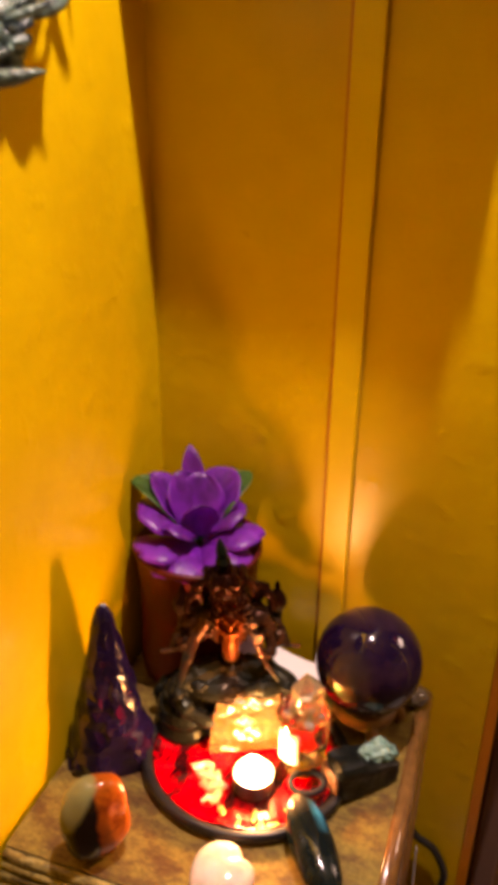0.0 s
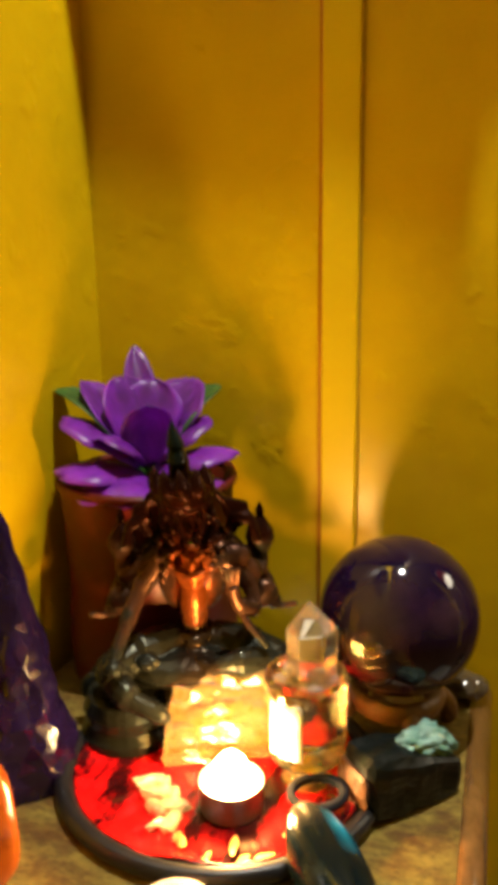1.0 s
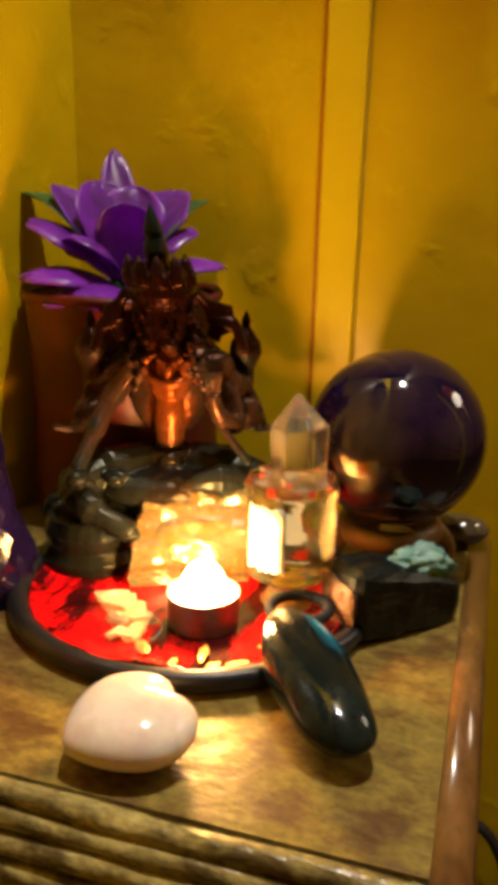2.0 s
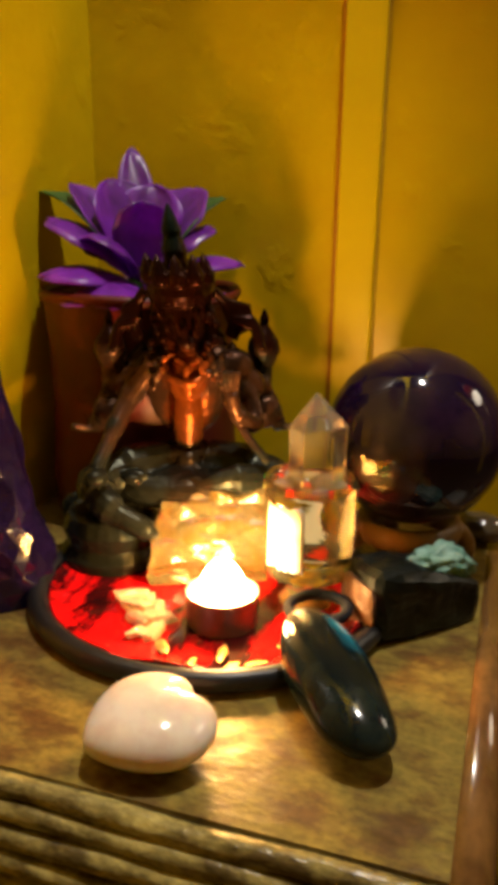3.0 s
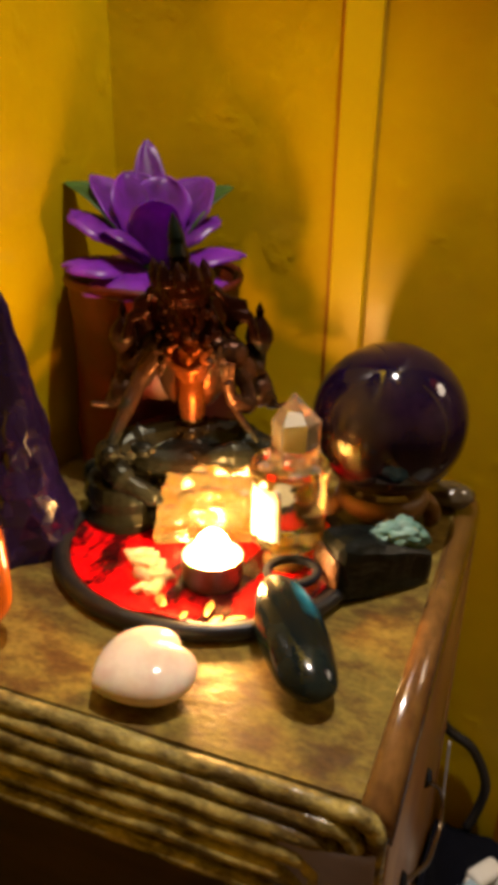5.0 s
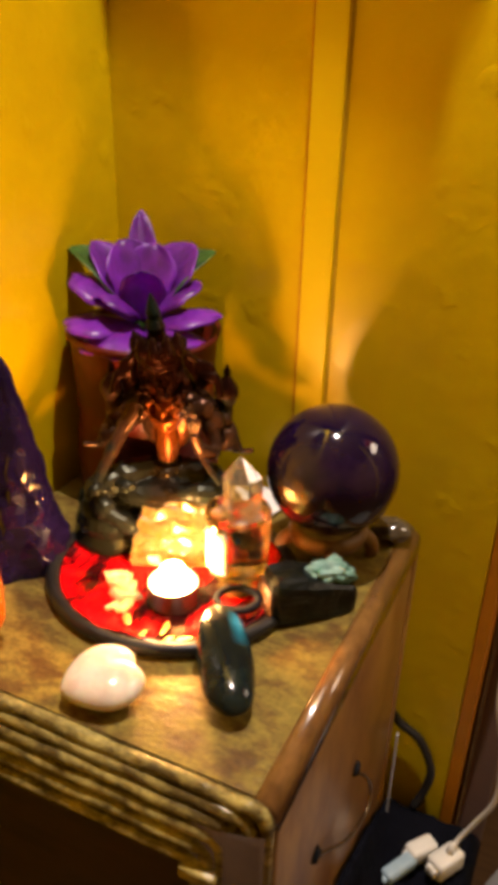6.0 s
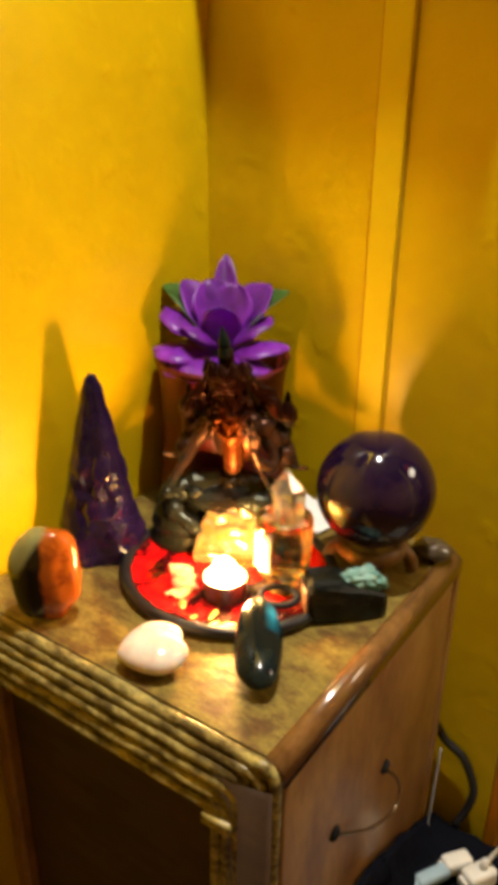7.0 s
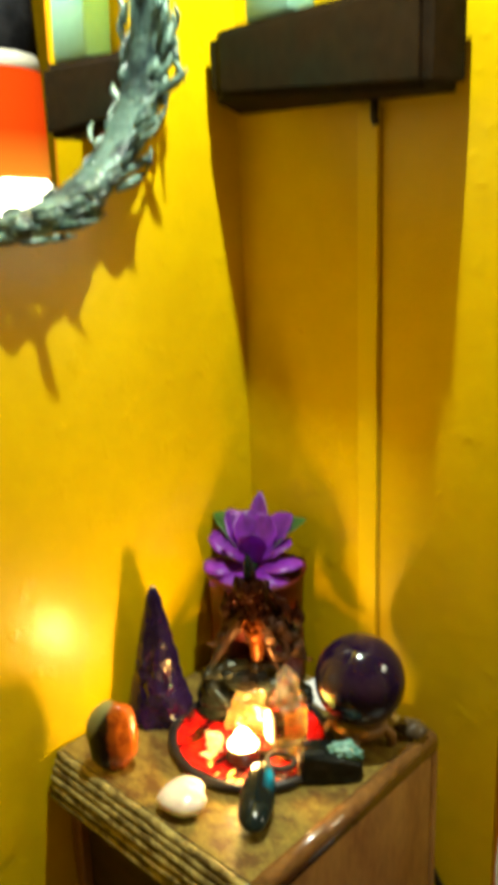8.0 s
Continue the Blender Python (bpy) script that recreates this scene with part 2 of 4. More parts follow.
CITRINE = mat("honey_glass", (1.0, 0.85, 0.38), 0.02, transmission=0.925, ior=1.52, second=(1.0, 0.62, 0.14), scale=85, contrast=(0.44, 0.60), bump=0.8, bump_scale=60, coat=0.6)
# the near-black second colour puts the shade of the foil's folds into the red
RED_DISH = mat("red_foil_shaded_folds", (0.58, 0.004, 0.005), 0.22, second=(0.030, 0.001, 0.002), scale=27, stretch=(1.7, 0.6, 1), contrast=(0.47, 0.58), coat=0.4, bump=0.05, bump_scale=20)
BLACK_RIM = mat("black_rubber_rim", (0.005, 0.0055, 0.007), 0.38, second=(0.010, 0.010, 0.012), scale=60)
TIN = mat("tealight_tin", (0.40, 0.32, 0.28), 0.34, 0.9, second=(0.26, 0.18, 0.15), scale=60)
WAX = mat("molten_wax", (0.88, 0.82, 0.70), 0.3, second=(0.84, 0.78, 0.66), scale=40, sub=0.6)
FIRE = mat("flame", (1.0, 0.7, 0.3), 0.5, emit=(1.0, 0.70, 0.30), strength=200.0)
GOLD = mat("gold_flake", (0.75, 0.48, 0.16), 0.35, 0.7, second=(0.55, 0.3, 0.09), scale=90, bump=0.3)
CORAL_WOOD = mat("carved_stand_wood", (0.23, 0.12, 0.035), 0.42, second=(0.12, 0.055, 0.018), scale=40, bump=0.4)
SMOKY = mat("smoky_pebble", (0.035, 0.024, 0.014), 0.10, second=(0.09, 0.07, 0.045), scale=70, coat=0.4)
STEEL = mat("worn_steel", (0.34, 0.25, 0.15), 0.26, 0.95, second=(0.16, 0.11, 0.07), scale=70)
BLACK_PLASTIC = mat("black_plastic", (0.004, 0.0045, 0.006), 0.85, ior=1.25, second=(0.02, 0.021, 0.026), scale=25)
BLACK_CABLE = mat("black_cable_rubber", (0.012, 0.010, 0.009), 0.5)
WHITE_PLASTIC = mat("white_plastic", (0.74, 0.72, 0.64), 0.35, second=(0.66, 0.63, 0.54), scale=30)
BLUE_PLASTIC = mat("pale_blue_plastic", (0.34, 0.46, 0.52), 0.35, second=(0.26, 0.38, 0.44), scale=30)
FRAME_SILVER = mat("tarnished_silver_leaf", (0.085, 0.150, 0.125), 0.33, 0.15, second=(0.005, 0.017, 0.021), scale=19, contrast=(0.46, 0.58), bump=0.7, bump_scale=150, fine=0.45)
MIRROR = mat("mirror_silver", (0.92, 0.92, 0.90), 0.01, 1.0)
TEAL = mat("seafoam_paint", (0.30, 0.56, 0.45), 0.5, second=(0.24, 0.47, 0.38), scale=18, bump=0.1)
POST = mat("dark_door_post", (0.085, 0.042, 0.040), 0.45, second=(0.14, 0.085, 0.05), scale=7, stretch=(1, 1, 0.3))
BAG_CLOTH = mat("navy_black_cloth", (0.0018, 0.002, 0.0036), 0.8, ior=1.15, second=(0.0035, 0.004, 0.008), scale=22, bump=0.4, bump_scale=160)
GREY_CLOTH = mat("grey_cloth", (0.40, 0.39, 0.37), 0.85, second=(0.30, 0.29, 0.28), scale=24, bump=0.4, bump_scale=150)
ORANGE_SHADE = mat("orange_lamp_shade", (0.20, 0.02, 0.001), 0.9, ior=1.12, emit=(1.0, 0.085, 0.001), strength=0.85)
nt = ORANGE_SHADE.node_tree
tc = nt.nodes.new("ShaderNodeTexCoord")
sep = nt.nodes.new("ShaderNodeSeparateXYZ")
nt.links.new(tc.outputs["Object"], sep.inputs[0])
glow = nt.nodes.new("ShaderNodeMapRange")
glow.inputs["From Min"].default_value, glow.inputs["From Max"].default_value = 1.27, 1.36
nt.links.new(sep.outputs["Z"], glow.inputs["Value"])
shade_mix = nt.nodes.new("ShaderNodeMix")
shade_mix.data_type = "RGBA"
shade_mix.inputs["A"].default_value = (1.0, 0.36, 0.03, 1)
shade_mix.inputs["B"].default_value = (0.80, 0.045, 0.002, 1)
nt.links.new(glow.outputs["Result"], shade_mix.inputs["Factor"])
nt.links.new(shade_mix.outputs["Result"], nt.nodes["Principled BSDF"].inputs["Emission Color"])
GLOBE = mat("lit_white_globe", (0.95, 0.93, 0.9), 0.4, emit=(1.0, 0.86, 0.62), strength=16.0)


# uneven cast glass spreads the reflected flame
for m in (CITRINE, QUARTZ_CHIP):
    m.node_tree.nodes["Principled BSDF"].inputs["Coat Weight"].default_value = 1.0
    m.node_tree.nodes["Principled BSDF"].inputs["Coat Roughness"].default_value = 0.24
zones(CARNELIAN, (("X", 0.000, -0.003, 1.0, (0.010, 0.006, 0.005)), ("D", 0.070, 0.076, 0.95, (0.20, 0.20, 0.075))), 0.012, 45)


# ---- builders ----
def thing(name, place, label, category, group="", turn=0.0, kind=""):
    ob = new(name)
    ob.location = place
    ob.rotation_euler = (0, 0, radians(turn))
    ob.empty_display_size = 0.02
    return tagged(ob, label, category, group, kind)


def mesh_of(name, bm, material, smooth=True):
    me = bpy.data.meshes.new(name)
    bmesh.ops.recalc_face_normals(bm, faces=bm.faces)
    bm.to_mesh(me)
    bm.free()
    for m in (material if isinstance(material, (list, tuple)) else [material]):
        me.materials.append(m)
    if smooth:
        me.shade_smooth()
    return me


def part(name, bm, material, parent, label="", smooth=True, place=(0, 0, 0)):
    ob = new(name, mesh_of(name, bm, material, smooth))
    ob.parent = parent
    ob.location = place
    if label:
        tagged(ob, label)
    return ob


def solo(name, bm, material, place, label, category, turn=0.0, smooth=True, kind="", group=""):
    ob = new(name, mesh_of(name, bm, material, smooth))
    ob.location = place
    ob.rotation_euler = (0, 0, radians(turn))
    return tagged(ob, label, category, group, kind)


def box(x0, x1, y0, y1, z0, z1, bevel=0.0, segments=2, bm=None):
    bm = bm or bmesh.new()
    r = bmesh.ops.create_cube(bm, size=1.0, matrix=Matrix.Translation(((x0 + x1) / 2, (y0 + y1) / 2, (z0 + z1) / 2)) @ Matrix.Diagonal((x1 - x0, y1 - y0, z1 - z0, 1)))
    if bevel:
        vs = set(r["verts"])
        bmesh.ops.bevel(bm, geom=[e for e in bm.edges if e.verts[0] in vs], offset=bevel, segments=segments, affect="EDGES", profile=0.5)
    return bm


def lathe(profile, n=48, bm=None, m=None):
    bm = bm or bmesh.new()
    rings = []
    for r, z in profile:
        if r < 1e-6:
            rings.append([bm.verts.new((0, 0, z))])
        else:
            rings.append([bm.verts.new((r * math.cos(2 * math.pi * i / n), r * math.sin(2 * math.pi * i / n), z)) for i in range(n)])
    for a, b in zip(rings, rings[1:]):
        for i in range(n):
            j = (i + 1) % n
            if len(a) == 1 and len(b) > 1:
                bm.faces.new((a[0], b[i], b[j]))
            elif len(b) == 1 and len(a) > 1:
                bm.faces.new((a[i], a[j], b[0]))
            elif len(a) > 1:
                bm.faces.new((a[i], a[j], b[j], b[i]))
    if m is not None:
        bmesh.ops.transform(bm, matrix=m, verts=[v for ring in rings for v in ring])
    return bm


def tube(points, radius, n=10, bm=None, closed=False):
    """A round tube along points; radius is a number or one for each point."""
    bm = bm or bmesh.new()
    pts = [Vector(p) for p in points]
    rad = radius if isinstance(radius, (list, tuple)) else [radius] * len(pts)
    rings, side = [], None
    for i, p in enumerate(pts):
        a = pts[i - 1] if i or closed else p
        b = pts[(i + 1) % len(pts)] if i + 1 < len(pts) or closed else p
        d = (b - a).normalized()
        side = d.orthogonal().normalized() if side is None else (side - d * side.dot(d)).normalized()
        up = d.cross(side)
        rings.append([bm.verts.new(p + rad[i] * (math.cos(2 * math.pi * k / n) * side + math.sin(2 * math.pi * k / n) * up)) for k in range(n)])
    pairs = list(zip(rings, rings[1:])) + ([(rings[-1], rings[0])] if closed else [])
    for a, b in pairs:
        for k in range(n):
            bm.faces.new((a[k], a[(k + 1) % n], b[(k + 1) % n], b[k]))
    if not closed:
        bm.faces.new(rings[0][::-1])
        bm.faces.new(rings[-1])
    return bm


def curve_points(points, steps=8):
    """A smooth line through the points."""
    p = [Vector(q) for q in points]
    p = [2 * p[0] - p[1]] + p + [2 * p[-1] - p[-2]]
    out = []
    for i in range(1, len(p) - 2):
        for k in range(steps):
            t = k / steps
            out.append(0.5 * (2 * p[i] + (p[i + 1] - p[i - 1]) * t + (2 * p[i - 1] - 5 * p[i] + 4 * p[i + 1] - p[i + 2]) * t * t
                              + (3 * p[i] - p[i - 1] - 3 * p[i + 1] + p[i + 2]) * t ** 3))
    return out + [p[-2]]


def ball(place, size, bm, turn=(0, 0, 0), sub=3):
    m = Matrix.LocRotScale(place, Euler([radians(a) for a in turn]), size)
    bmesh.ops.create_icosphere(bm, subdivisions=sub, radius=1.0, matrix=m)
    return bm


def stone(size, seed, rough=0.08, freq=1.6, sub=4, power=1.0):
    """A pebble with uneven sides, resting on z = 0."""
    bm = bmesh.new()
    bmesh.ops.create_icosphere(bm, subdivisions=sub, radius=1.0)
    for v in bm.verts:
        k = 1 + rough * noise.noise(v.co * freq + Vector((seed * 7.3, seed * 3.1, seed)))
        v.co = Vector((math.copysign(abs(v.co.x) ** power, v.co.x) * size[0], math.copysign(abs(v.co.y) ** power, v.co.y) * size[1], math.copysign(abs(v.co.z) ** power, v.co.z) * size[2])) * k
    low = min(v.co.z for v in bm.verts)
    for v in bm.verts:
        v.co.z -= low
    return bm


# ---- the room ----
def slab(name, x0, x1, y0, y1, z0, z1, material, label, category, kind="structure"):
    bm = box(x0, x1, y0, y1, z0, z1)
    return solo(name, bm, material, (0, 0, 0), label, category, smooth=False, kind=kind)


slab("floor", -0.15, 3.0, -3.0, 2.6, -0.1, 0.0, FLOOR, "brown wooden floor in the room's corner", "floor")
slab("ceiling", -0.15, 3.0, -3.0, 2.6, 2.4, 2.5, CEILING, "dim ochre painted ceiling", "ceiling")
slab("wall_west", -0.12, 0.0, -3.0, 0.12, 0.0, 2.4, WALL, "glossy deep yellow painted plaster wall", "wall")
slab("wall_north", 0.0, 0.354, 0.0, 0.12, 0.0, 2.4, WALL, "glossy deep yellow painted plaster wall with vertical strip", "wall")
slab("wall_north_2", 1.5, 3.0, 0.0, 0.12, 0.0, 2.4, WALL, "yellow painted wall beyond the opening", "wall")
slab("wall_south", -0.12, 3.0, -3.1, -3.0, 0.0, 2.4, WALL, "yellow painted wall", "wall")
slab("wall_east", 3.0, 3.1, -3.1, 2.6, 0.0, 2.4, WALL, "yellow painted wall", "wall")
slab("wall_far", -0.12, 3.0, 2.6, 2.7, 0.0, 2.4, WALL, "yellow painted wall of the next room", "wall")
slab("wall_far_west", -0.12, 0.0, 0.12, 2.6, 0.0, 2.4, WALL, "yellow painted wall of the next room", "wall")
ORANGE_TRIM = mat("orange_edge", (0.62, 0.24, 0.008), 0.4, second=(0.52, 0.18, 0.006), scale=14)
slab("trim_corner", 0.3545, 0.3655, 0.004, 0.11, 0.0, 2.05, ORANGE_TRIM, "orange trim on the wall's end", "trim")
# painted strip that stands proud of the back wall, with an open joint on its right
strip = solo("trim", box(0.174, 0.1993, -0.007, 0.0, 0.0, 1.252, 0.0015), STRIP_PAINT, (0, 0, 0), "yellow painted vertical cable strip on the wall", "trim", smooth=False, kind="structure")
solo("trim", box(0.1993, 0.2005, -0.0022, 0.0, 0.0, 1.252), JOINT, (0, 0, 0), "dark open joint beside the painted strip", "trim", smooth=False, kind="structure")

solo("trim", box(0.1712, 0.174, -0.0018, 0.0, 0.0, 1.252), CAULK, (0, 0, 0), "brown-orange caulked joint beside the painted strip", "trim", smooth=False, kind="structure")

# ---- the chest ----
CX0, CX1, CY0, CY1 = 0.004, 0.301, -0.349, -0.034
chest = thing("wooden_chest", (0, 0, 0), "varnished brown wooden chest with reeded front edges, standing in the corner", "chest")
R = 0.0100
THICK = 0.020


def rounded_board(x0, x1, r):
    """A board along y with a rounded right edge."""
    bm = bmesh.new()
    prof = [(x0, TOP - THICK), (x0, TOP)] if r == 0 else [(x0, TOP - THICK), (x0, TOP)] + [(x1 - r + r * math.sin(math.pi / 2 * k / 8), TOP - r + r * math.cos(math.pi / 2 * k / 8)) for k in range(9)]
    prof += [(x1, TOP - THICK)] if r else [(x1, TOP), (x1, TOP - THICK)]
    ends = [[bm.verts.new((x, y, z)) for x, z in prof] for y in (CY0 + 0.028, CY0 + 0.15, CY1)]
    for a, b in zip(ends, ends[1:]):
        for i in range(len(prof)):
            j = (i + 1) % len(prof)
            bm.faces.new((a[i], a[j], b[j], b[i]))
    bm.faces.new(ends[0][::-1])
    bm.faces.new(ends[-1])
    return bm


part("top", rounded_board(CX0, CX1 - 0.0142, 0), WOOD_TOP, chest, "yellow-brown varnished top", smooth=False)
part("edge_bead", rounded_board(CX1 - 0.0140, CX1, R), WOOD_BEAD, chest, "red-brown rounded edge")
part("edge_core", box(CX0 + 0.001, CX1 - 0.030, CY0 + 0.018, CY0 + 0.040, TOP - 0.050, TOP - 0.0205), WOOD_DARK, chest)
part("side_panel", box(CX1 - 0.020, CX1 - 0.0012, CY0 + 0.030, CY1 - 0.010, 0.012, TOP - THICK - 0.0005, 0.002), WOOD_SIDE, chest, "red-brown veneered side")
part("side_panel", box(CX0, CX0 + 0.017, CY0 + 0.03, CY1, 0.012, TOP - THICK - 0.0005, 0.003), WOOD_SIDE, chest)
part("back_panel", box(CX0 + 0.018, CX1 - 0.021, CY1 - 0.015, CY1, 0.012, TOP - THICK - 0.0005), WOOD_SIDE, chest)
part("corner_post", box(CX1 - 0.014, CX1, CY1 - 0.009, CY1 + 0.003, 0.012, TOP - THICK - 0.0005, 0.003), WOOD_SIDE, chest)
part("base", box(CX0, CX1 - 0.012, CY0 + 0.03, CY1, 0.0, 0.011), WOOD_DARK, chest)
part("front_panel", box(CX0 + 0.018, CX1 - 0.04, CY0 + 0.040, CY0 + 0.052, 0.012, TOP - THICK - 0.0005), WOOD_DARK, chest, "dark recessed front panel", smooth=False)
# reeded layers sloping down the front edge and turning down the corner
LAYERS = 6
rng = random.Random(2)
for k in range(LAYERS):
    q = k / (LAYERS - 1)
    z = TOP - 0.0050 - 0.0430 * (0.75 * q + 0.25 * q * q)
    y = CY0 + 0.0245 - 0.0125 * (1.45 * q - 0.45 * q * q)
    xk = CX1 - 0.0065 - 0.0072 * k
    line = [(CX0 + 0.001 + (xk - 0.014 - CX0) * i / 14, y + rng.uniform(-0.0005, 0.0005), z + rng.uniform(-0.0004, 0.0004)) for i in range(15)]
    bend = [(xk - 0.012 + 0.012 * math.sin(a), y + 0.002 * math.sin(a), z - 0.012 + 0.012 * math.cos(a)) for a in [math.pi / 2 * i / 6 for i in range(7)]]
    down = [(xk, y + 0.002 + rng.uniform(-0.0004, 0.0004), z - 0.012 - (z - 0.024) * i / 8) for i in range(1, 9)]
    pts = line + bend + down
    part("reed", tube(pts, [0.0046 + rng.uniform(-0.0005, 0.0004) for _ in pts], 10), WOOD_EDGE, chest)
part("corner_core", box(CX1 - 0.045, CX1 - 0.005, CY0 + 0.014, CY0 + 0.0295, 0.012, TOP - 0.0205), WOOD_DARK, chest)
part("broken_chip", box(CX1 - 0.050, CX1 - 0.027, CY0 + 0.006, CY0 + 0.017, TOP - 0.0620, TOP - 0.0515, 0.002), WOOD_EDGE, chest, "splintered pale chip")
# drop handle on the side
HX = CX1 - 0.0012
handle = part("handle", tube(curve_points([(HX, -0.160, 0.456), (HX + 0.008, -0.152, 0.444), (HX + 0.012, -0.149, 0.428), (HX + 0.013, -0.158, 0.417), (HX + 0.012, -0.176, 0.421), (HX + 0.010, -0.206, 0.437), (HX, -0.246, 0.464)], 6), 0.0014, 10), STEEL, chest, "bent steel drop handle")
for y, zh in ((-0.160, 0.458), (-0.246, 0.466)):
    part("handle_plate", lathe([(0.0, 0.004), (0.005, 0.003), (0.0065, 0.0), (0.0065, -0.003)], 20, m=Matrix.Translation((HX, y, zh)) @ pose(0, 0, 0, 0, 90, 0)), BLACK_PLASTIC, handle)

# ---- on the chest ----
# red dish with a black rim
DISH = (0.1545, -0.1775, TOP)
dish = thing("round_dish", DISH, "shallow round dish lined with creased red foil, with a black rim", "dish")
OVAL = Matrix.Diagonal((1.03, 0.97, 1, 1))
part("bowl", lathe([(0.0, 0.0005), (0.072, 0.0005), (0.083, 0.0030), (0.0850, 0.0090), (0.0830, 0.0094), (0.0770, 0.0046), (0.070, 0.0022), (0.0, 0.0020)], 72, m=OVAL), BLACK_RIM, dish, "matt black saucer")
foil = lathe([(0.0002, 0.0048)] + [(0.0045 * k, 0.0048) for k in range(1, 16)] + [(0.0735, 0.0056), (0.0790, 0.0084), (0.0805, 0.0082), (0.0740, 0.0044), (0.0680, 0.0030), (0.0002, 0.0028)], 120, m=OVAL)
for v in foil.verts:
    r = math.hypot(v.co.x, v.co.y)
    if v.co.z > 0.0045 and r > 0.030:
        # creases fan out towards the rim
        a = math.atan2(v.co.y, v.co.x)
        v.co.z += 0.0026 * min(1.0, (r - 0.030) / 0.030) * (noise.noise(Vector((math.cos(a) * 4.5, math.sin(a) * 4.5, r * 14))) + 0.5 * noise.noise(Vector((math.cos(a) * 11, math.sin(a) * 11, r * 40))))
part("foil", foil, RED_DISH, dish, "glossy creased red foil")
part("rim", tube([(0.0855 * 1.03 * math.cos(a), 0.0855 * 0.97 * math.sin(a), 0.0062) for a in [2 * math.pi * i / 72 for i in range(72)]], 0.0050, 12, closed=True), BLACK_RIM, dish, "matt black rim")

# tealight
tea = thing("tealight", (FLAME[0] - 0.0025, FLAME[1], TOP + 0.0052), "burning tealight candle in a thin metal cup", "candle")
tea.scale = (0.88, 0.88, 0.95)
part("cup", lathe([(0.0, 0.0), (0.0185, 0.0), (0.0190, 0.001), (0.0192, 0.0165), (0.0198, 0.0170), (0.0192, 0.0174), (0.0186, 0.0165), (0.0184, 0.0015), (0.0, 0.0012)], 48), TIN, tea, "thin metal cup")
part("wax", lathe([(0.0, 0.0014), (0.0182, 0.0016), (0.0184, 0.0152), (0.0165, 0.0147), (0.0, 0.0142)], 40), WAX, tea, "molten white wax")
wick = part("wick", tube([(0, 0, 0.011), (0.0005, 0, 0.016), (0.001, 0.0004, 0.019)], 0.0007, 6), BLACK_RIM, tea)
part("flame", lathe([(0.0, 0.0130), (0.0080, 0.0145), (0.0115, 0.0180), (0.0112, 0.0232), (0.0088, 0.0280), (0.0050, 0.0318), (0.0, 0.0335)], 24), FIRE, wick, "bright yellow-white flame").visible_shadow = False

# amethyst ball on a carved stand
BALL = (0.243, -0.099, 0.674)
solo("crystal_ball", ball((0, 0, 0), (0.048, 0.048, 0.048), bmesh.new(), sub=5), AMETHYST_BALL, BALL, "polished dark purple amethyst ball on a carved stand", "crystal ball")
stand = thing("ball_stand", (BALL[0], BALL[1], TOP), "small carved brown wooden ring stand under the ball", "stand")
part("ring", lathe([(0.018, 0.022), (0.024, 0.0285), (0.028, 0.028), (0.030, 0.022), (0.028, 0.016), (0.024, 0.013), (0.019, 0.016), (0.018, 0.022)], 40), CORAL_WOOD, stand)
for k in range(4):
    a = radians(25 + 90 * k)
    c, s = math.cos(a), math.sin(a)
    part("foot", tube(curve_points([(0.025 * c, 0.025 * s, 0.020), (0.033 * c, 0.033 * s, 0.012), (0.034 * c, 0.034 * s, 0.004), (0.030 * c, 0.030 * s, 0.003)], 4), [0.006] * 9 + [0.0055] * 3 + [0.003], 10), CORAL_WOOD, stand)

# clear quartz point in a glass cup
QX, QY = 0.2035, -0.1735
cup = thing("glass_cup", (QX, QY, TOP + 0.0052), "clear round glass jar of crystals, lit by the candle", "cup")
part("glass", lathe([(0.0, 0.0160), (0.0170, 0.0160), (0.0208, 0.0175), (0.0216, 0.0210), (0.0220, 0.0400), (0.0226, 0.0600), (0.0224, 0.0640), (0.0212, 0.0660), (0.0198, 0.0645), (0.0185, 0.0610), (0.0, 0.0590)], 56), JAR_GLASS, cup, "thick honey-tinted glass")
part("foot", lathe([(0.0, 0.0), (0.0130, 0.0), (0.0140, 0.0020), (0.0100, 0.0060), (0.0090, 0.0110), (0.0120, 0.0158), (0.0, 0.0158)], 40), CITRINE, cup, "short amber glass foot")
# added pale patch that stands in for the flame's reflection, on the side facing it
bm = bmesh.new()
rng = random.Random(6)
skin = []
for i in range(13):
    a = radians(-90 - 44 + 52 * i / 12)
    top, foot = 0.0570 + rng.uniform(-0.0012, 0.0010), 0.0225 + 0.004 * abs(math.sin(i * 1.3)) + rng.uniform(-0.001, 0.002)
    skin.append([[bm.verts.new((r * math.cos(a), r * math.sin(a), foot + (top - foot) * k / 6)) for k in range(7)] for r in (0.0220, 0.0231 if 0 < i < 12 else 0.0226)])
for (a0, a1), (b0, b1) in zip(skin, skin[1:]):
    for k in range(6):
        bm.faces.new((a1[k], b1[k], b1[k + 1], a1[k + 1]))
        bm.faces.new((a0[k], a0[k + 1], b0[k + 1], b0[k]))
    bm.faces.new((a0[0], b0[0], b1[0], a1[0]))
    bm.faces.new((a0[6], a1[6], b1[6], b0[6]))
for e0, e1 in (skin[0], skin[-1]):
    for k in range(6):
        bm.faces.new((e0[k], e1[k], e1[k + 1], e0[k + 1]))
part("glare_patch", bm, FLAME_GLARE, cup, "pale patch standing in for the flame's reflection in the glass")


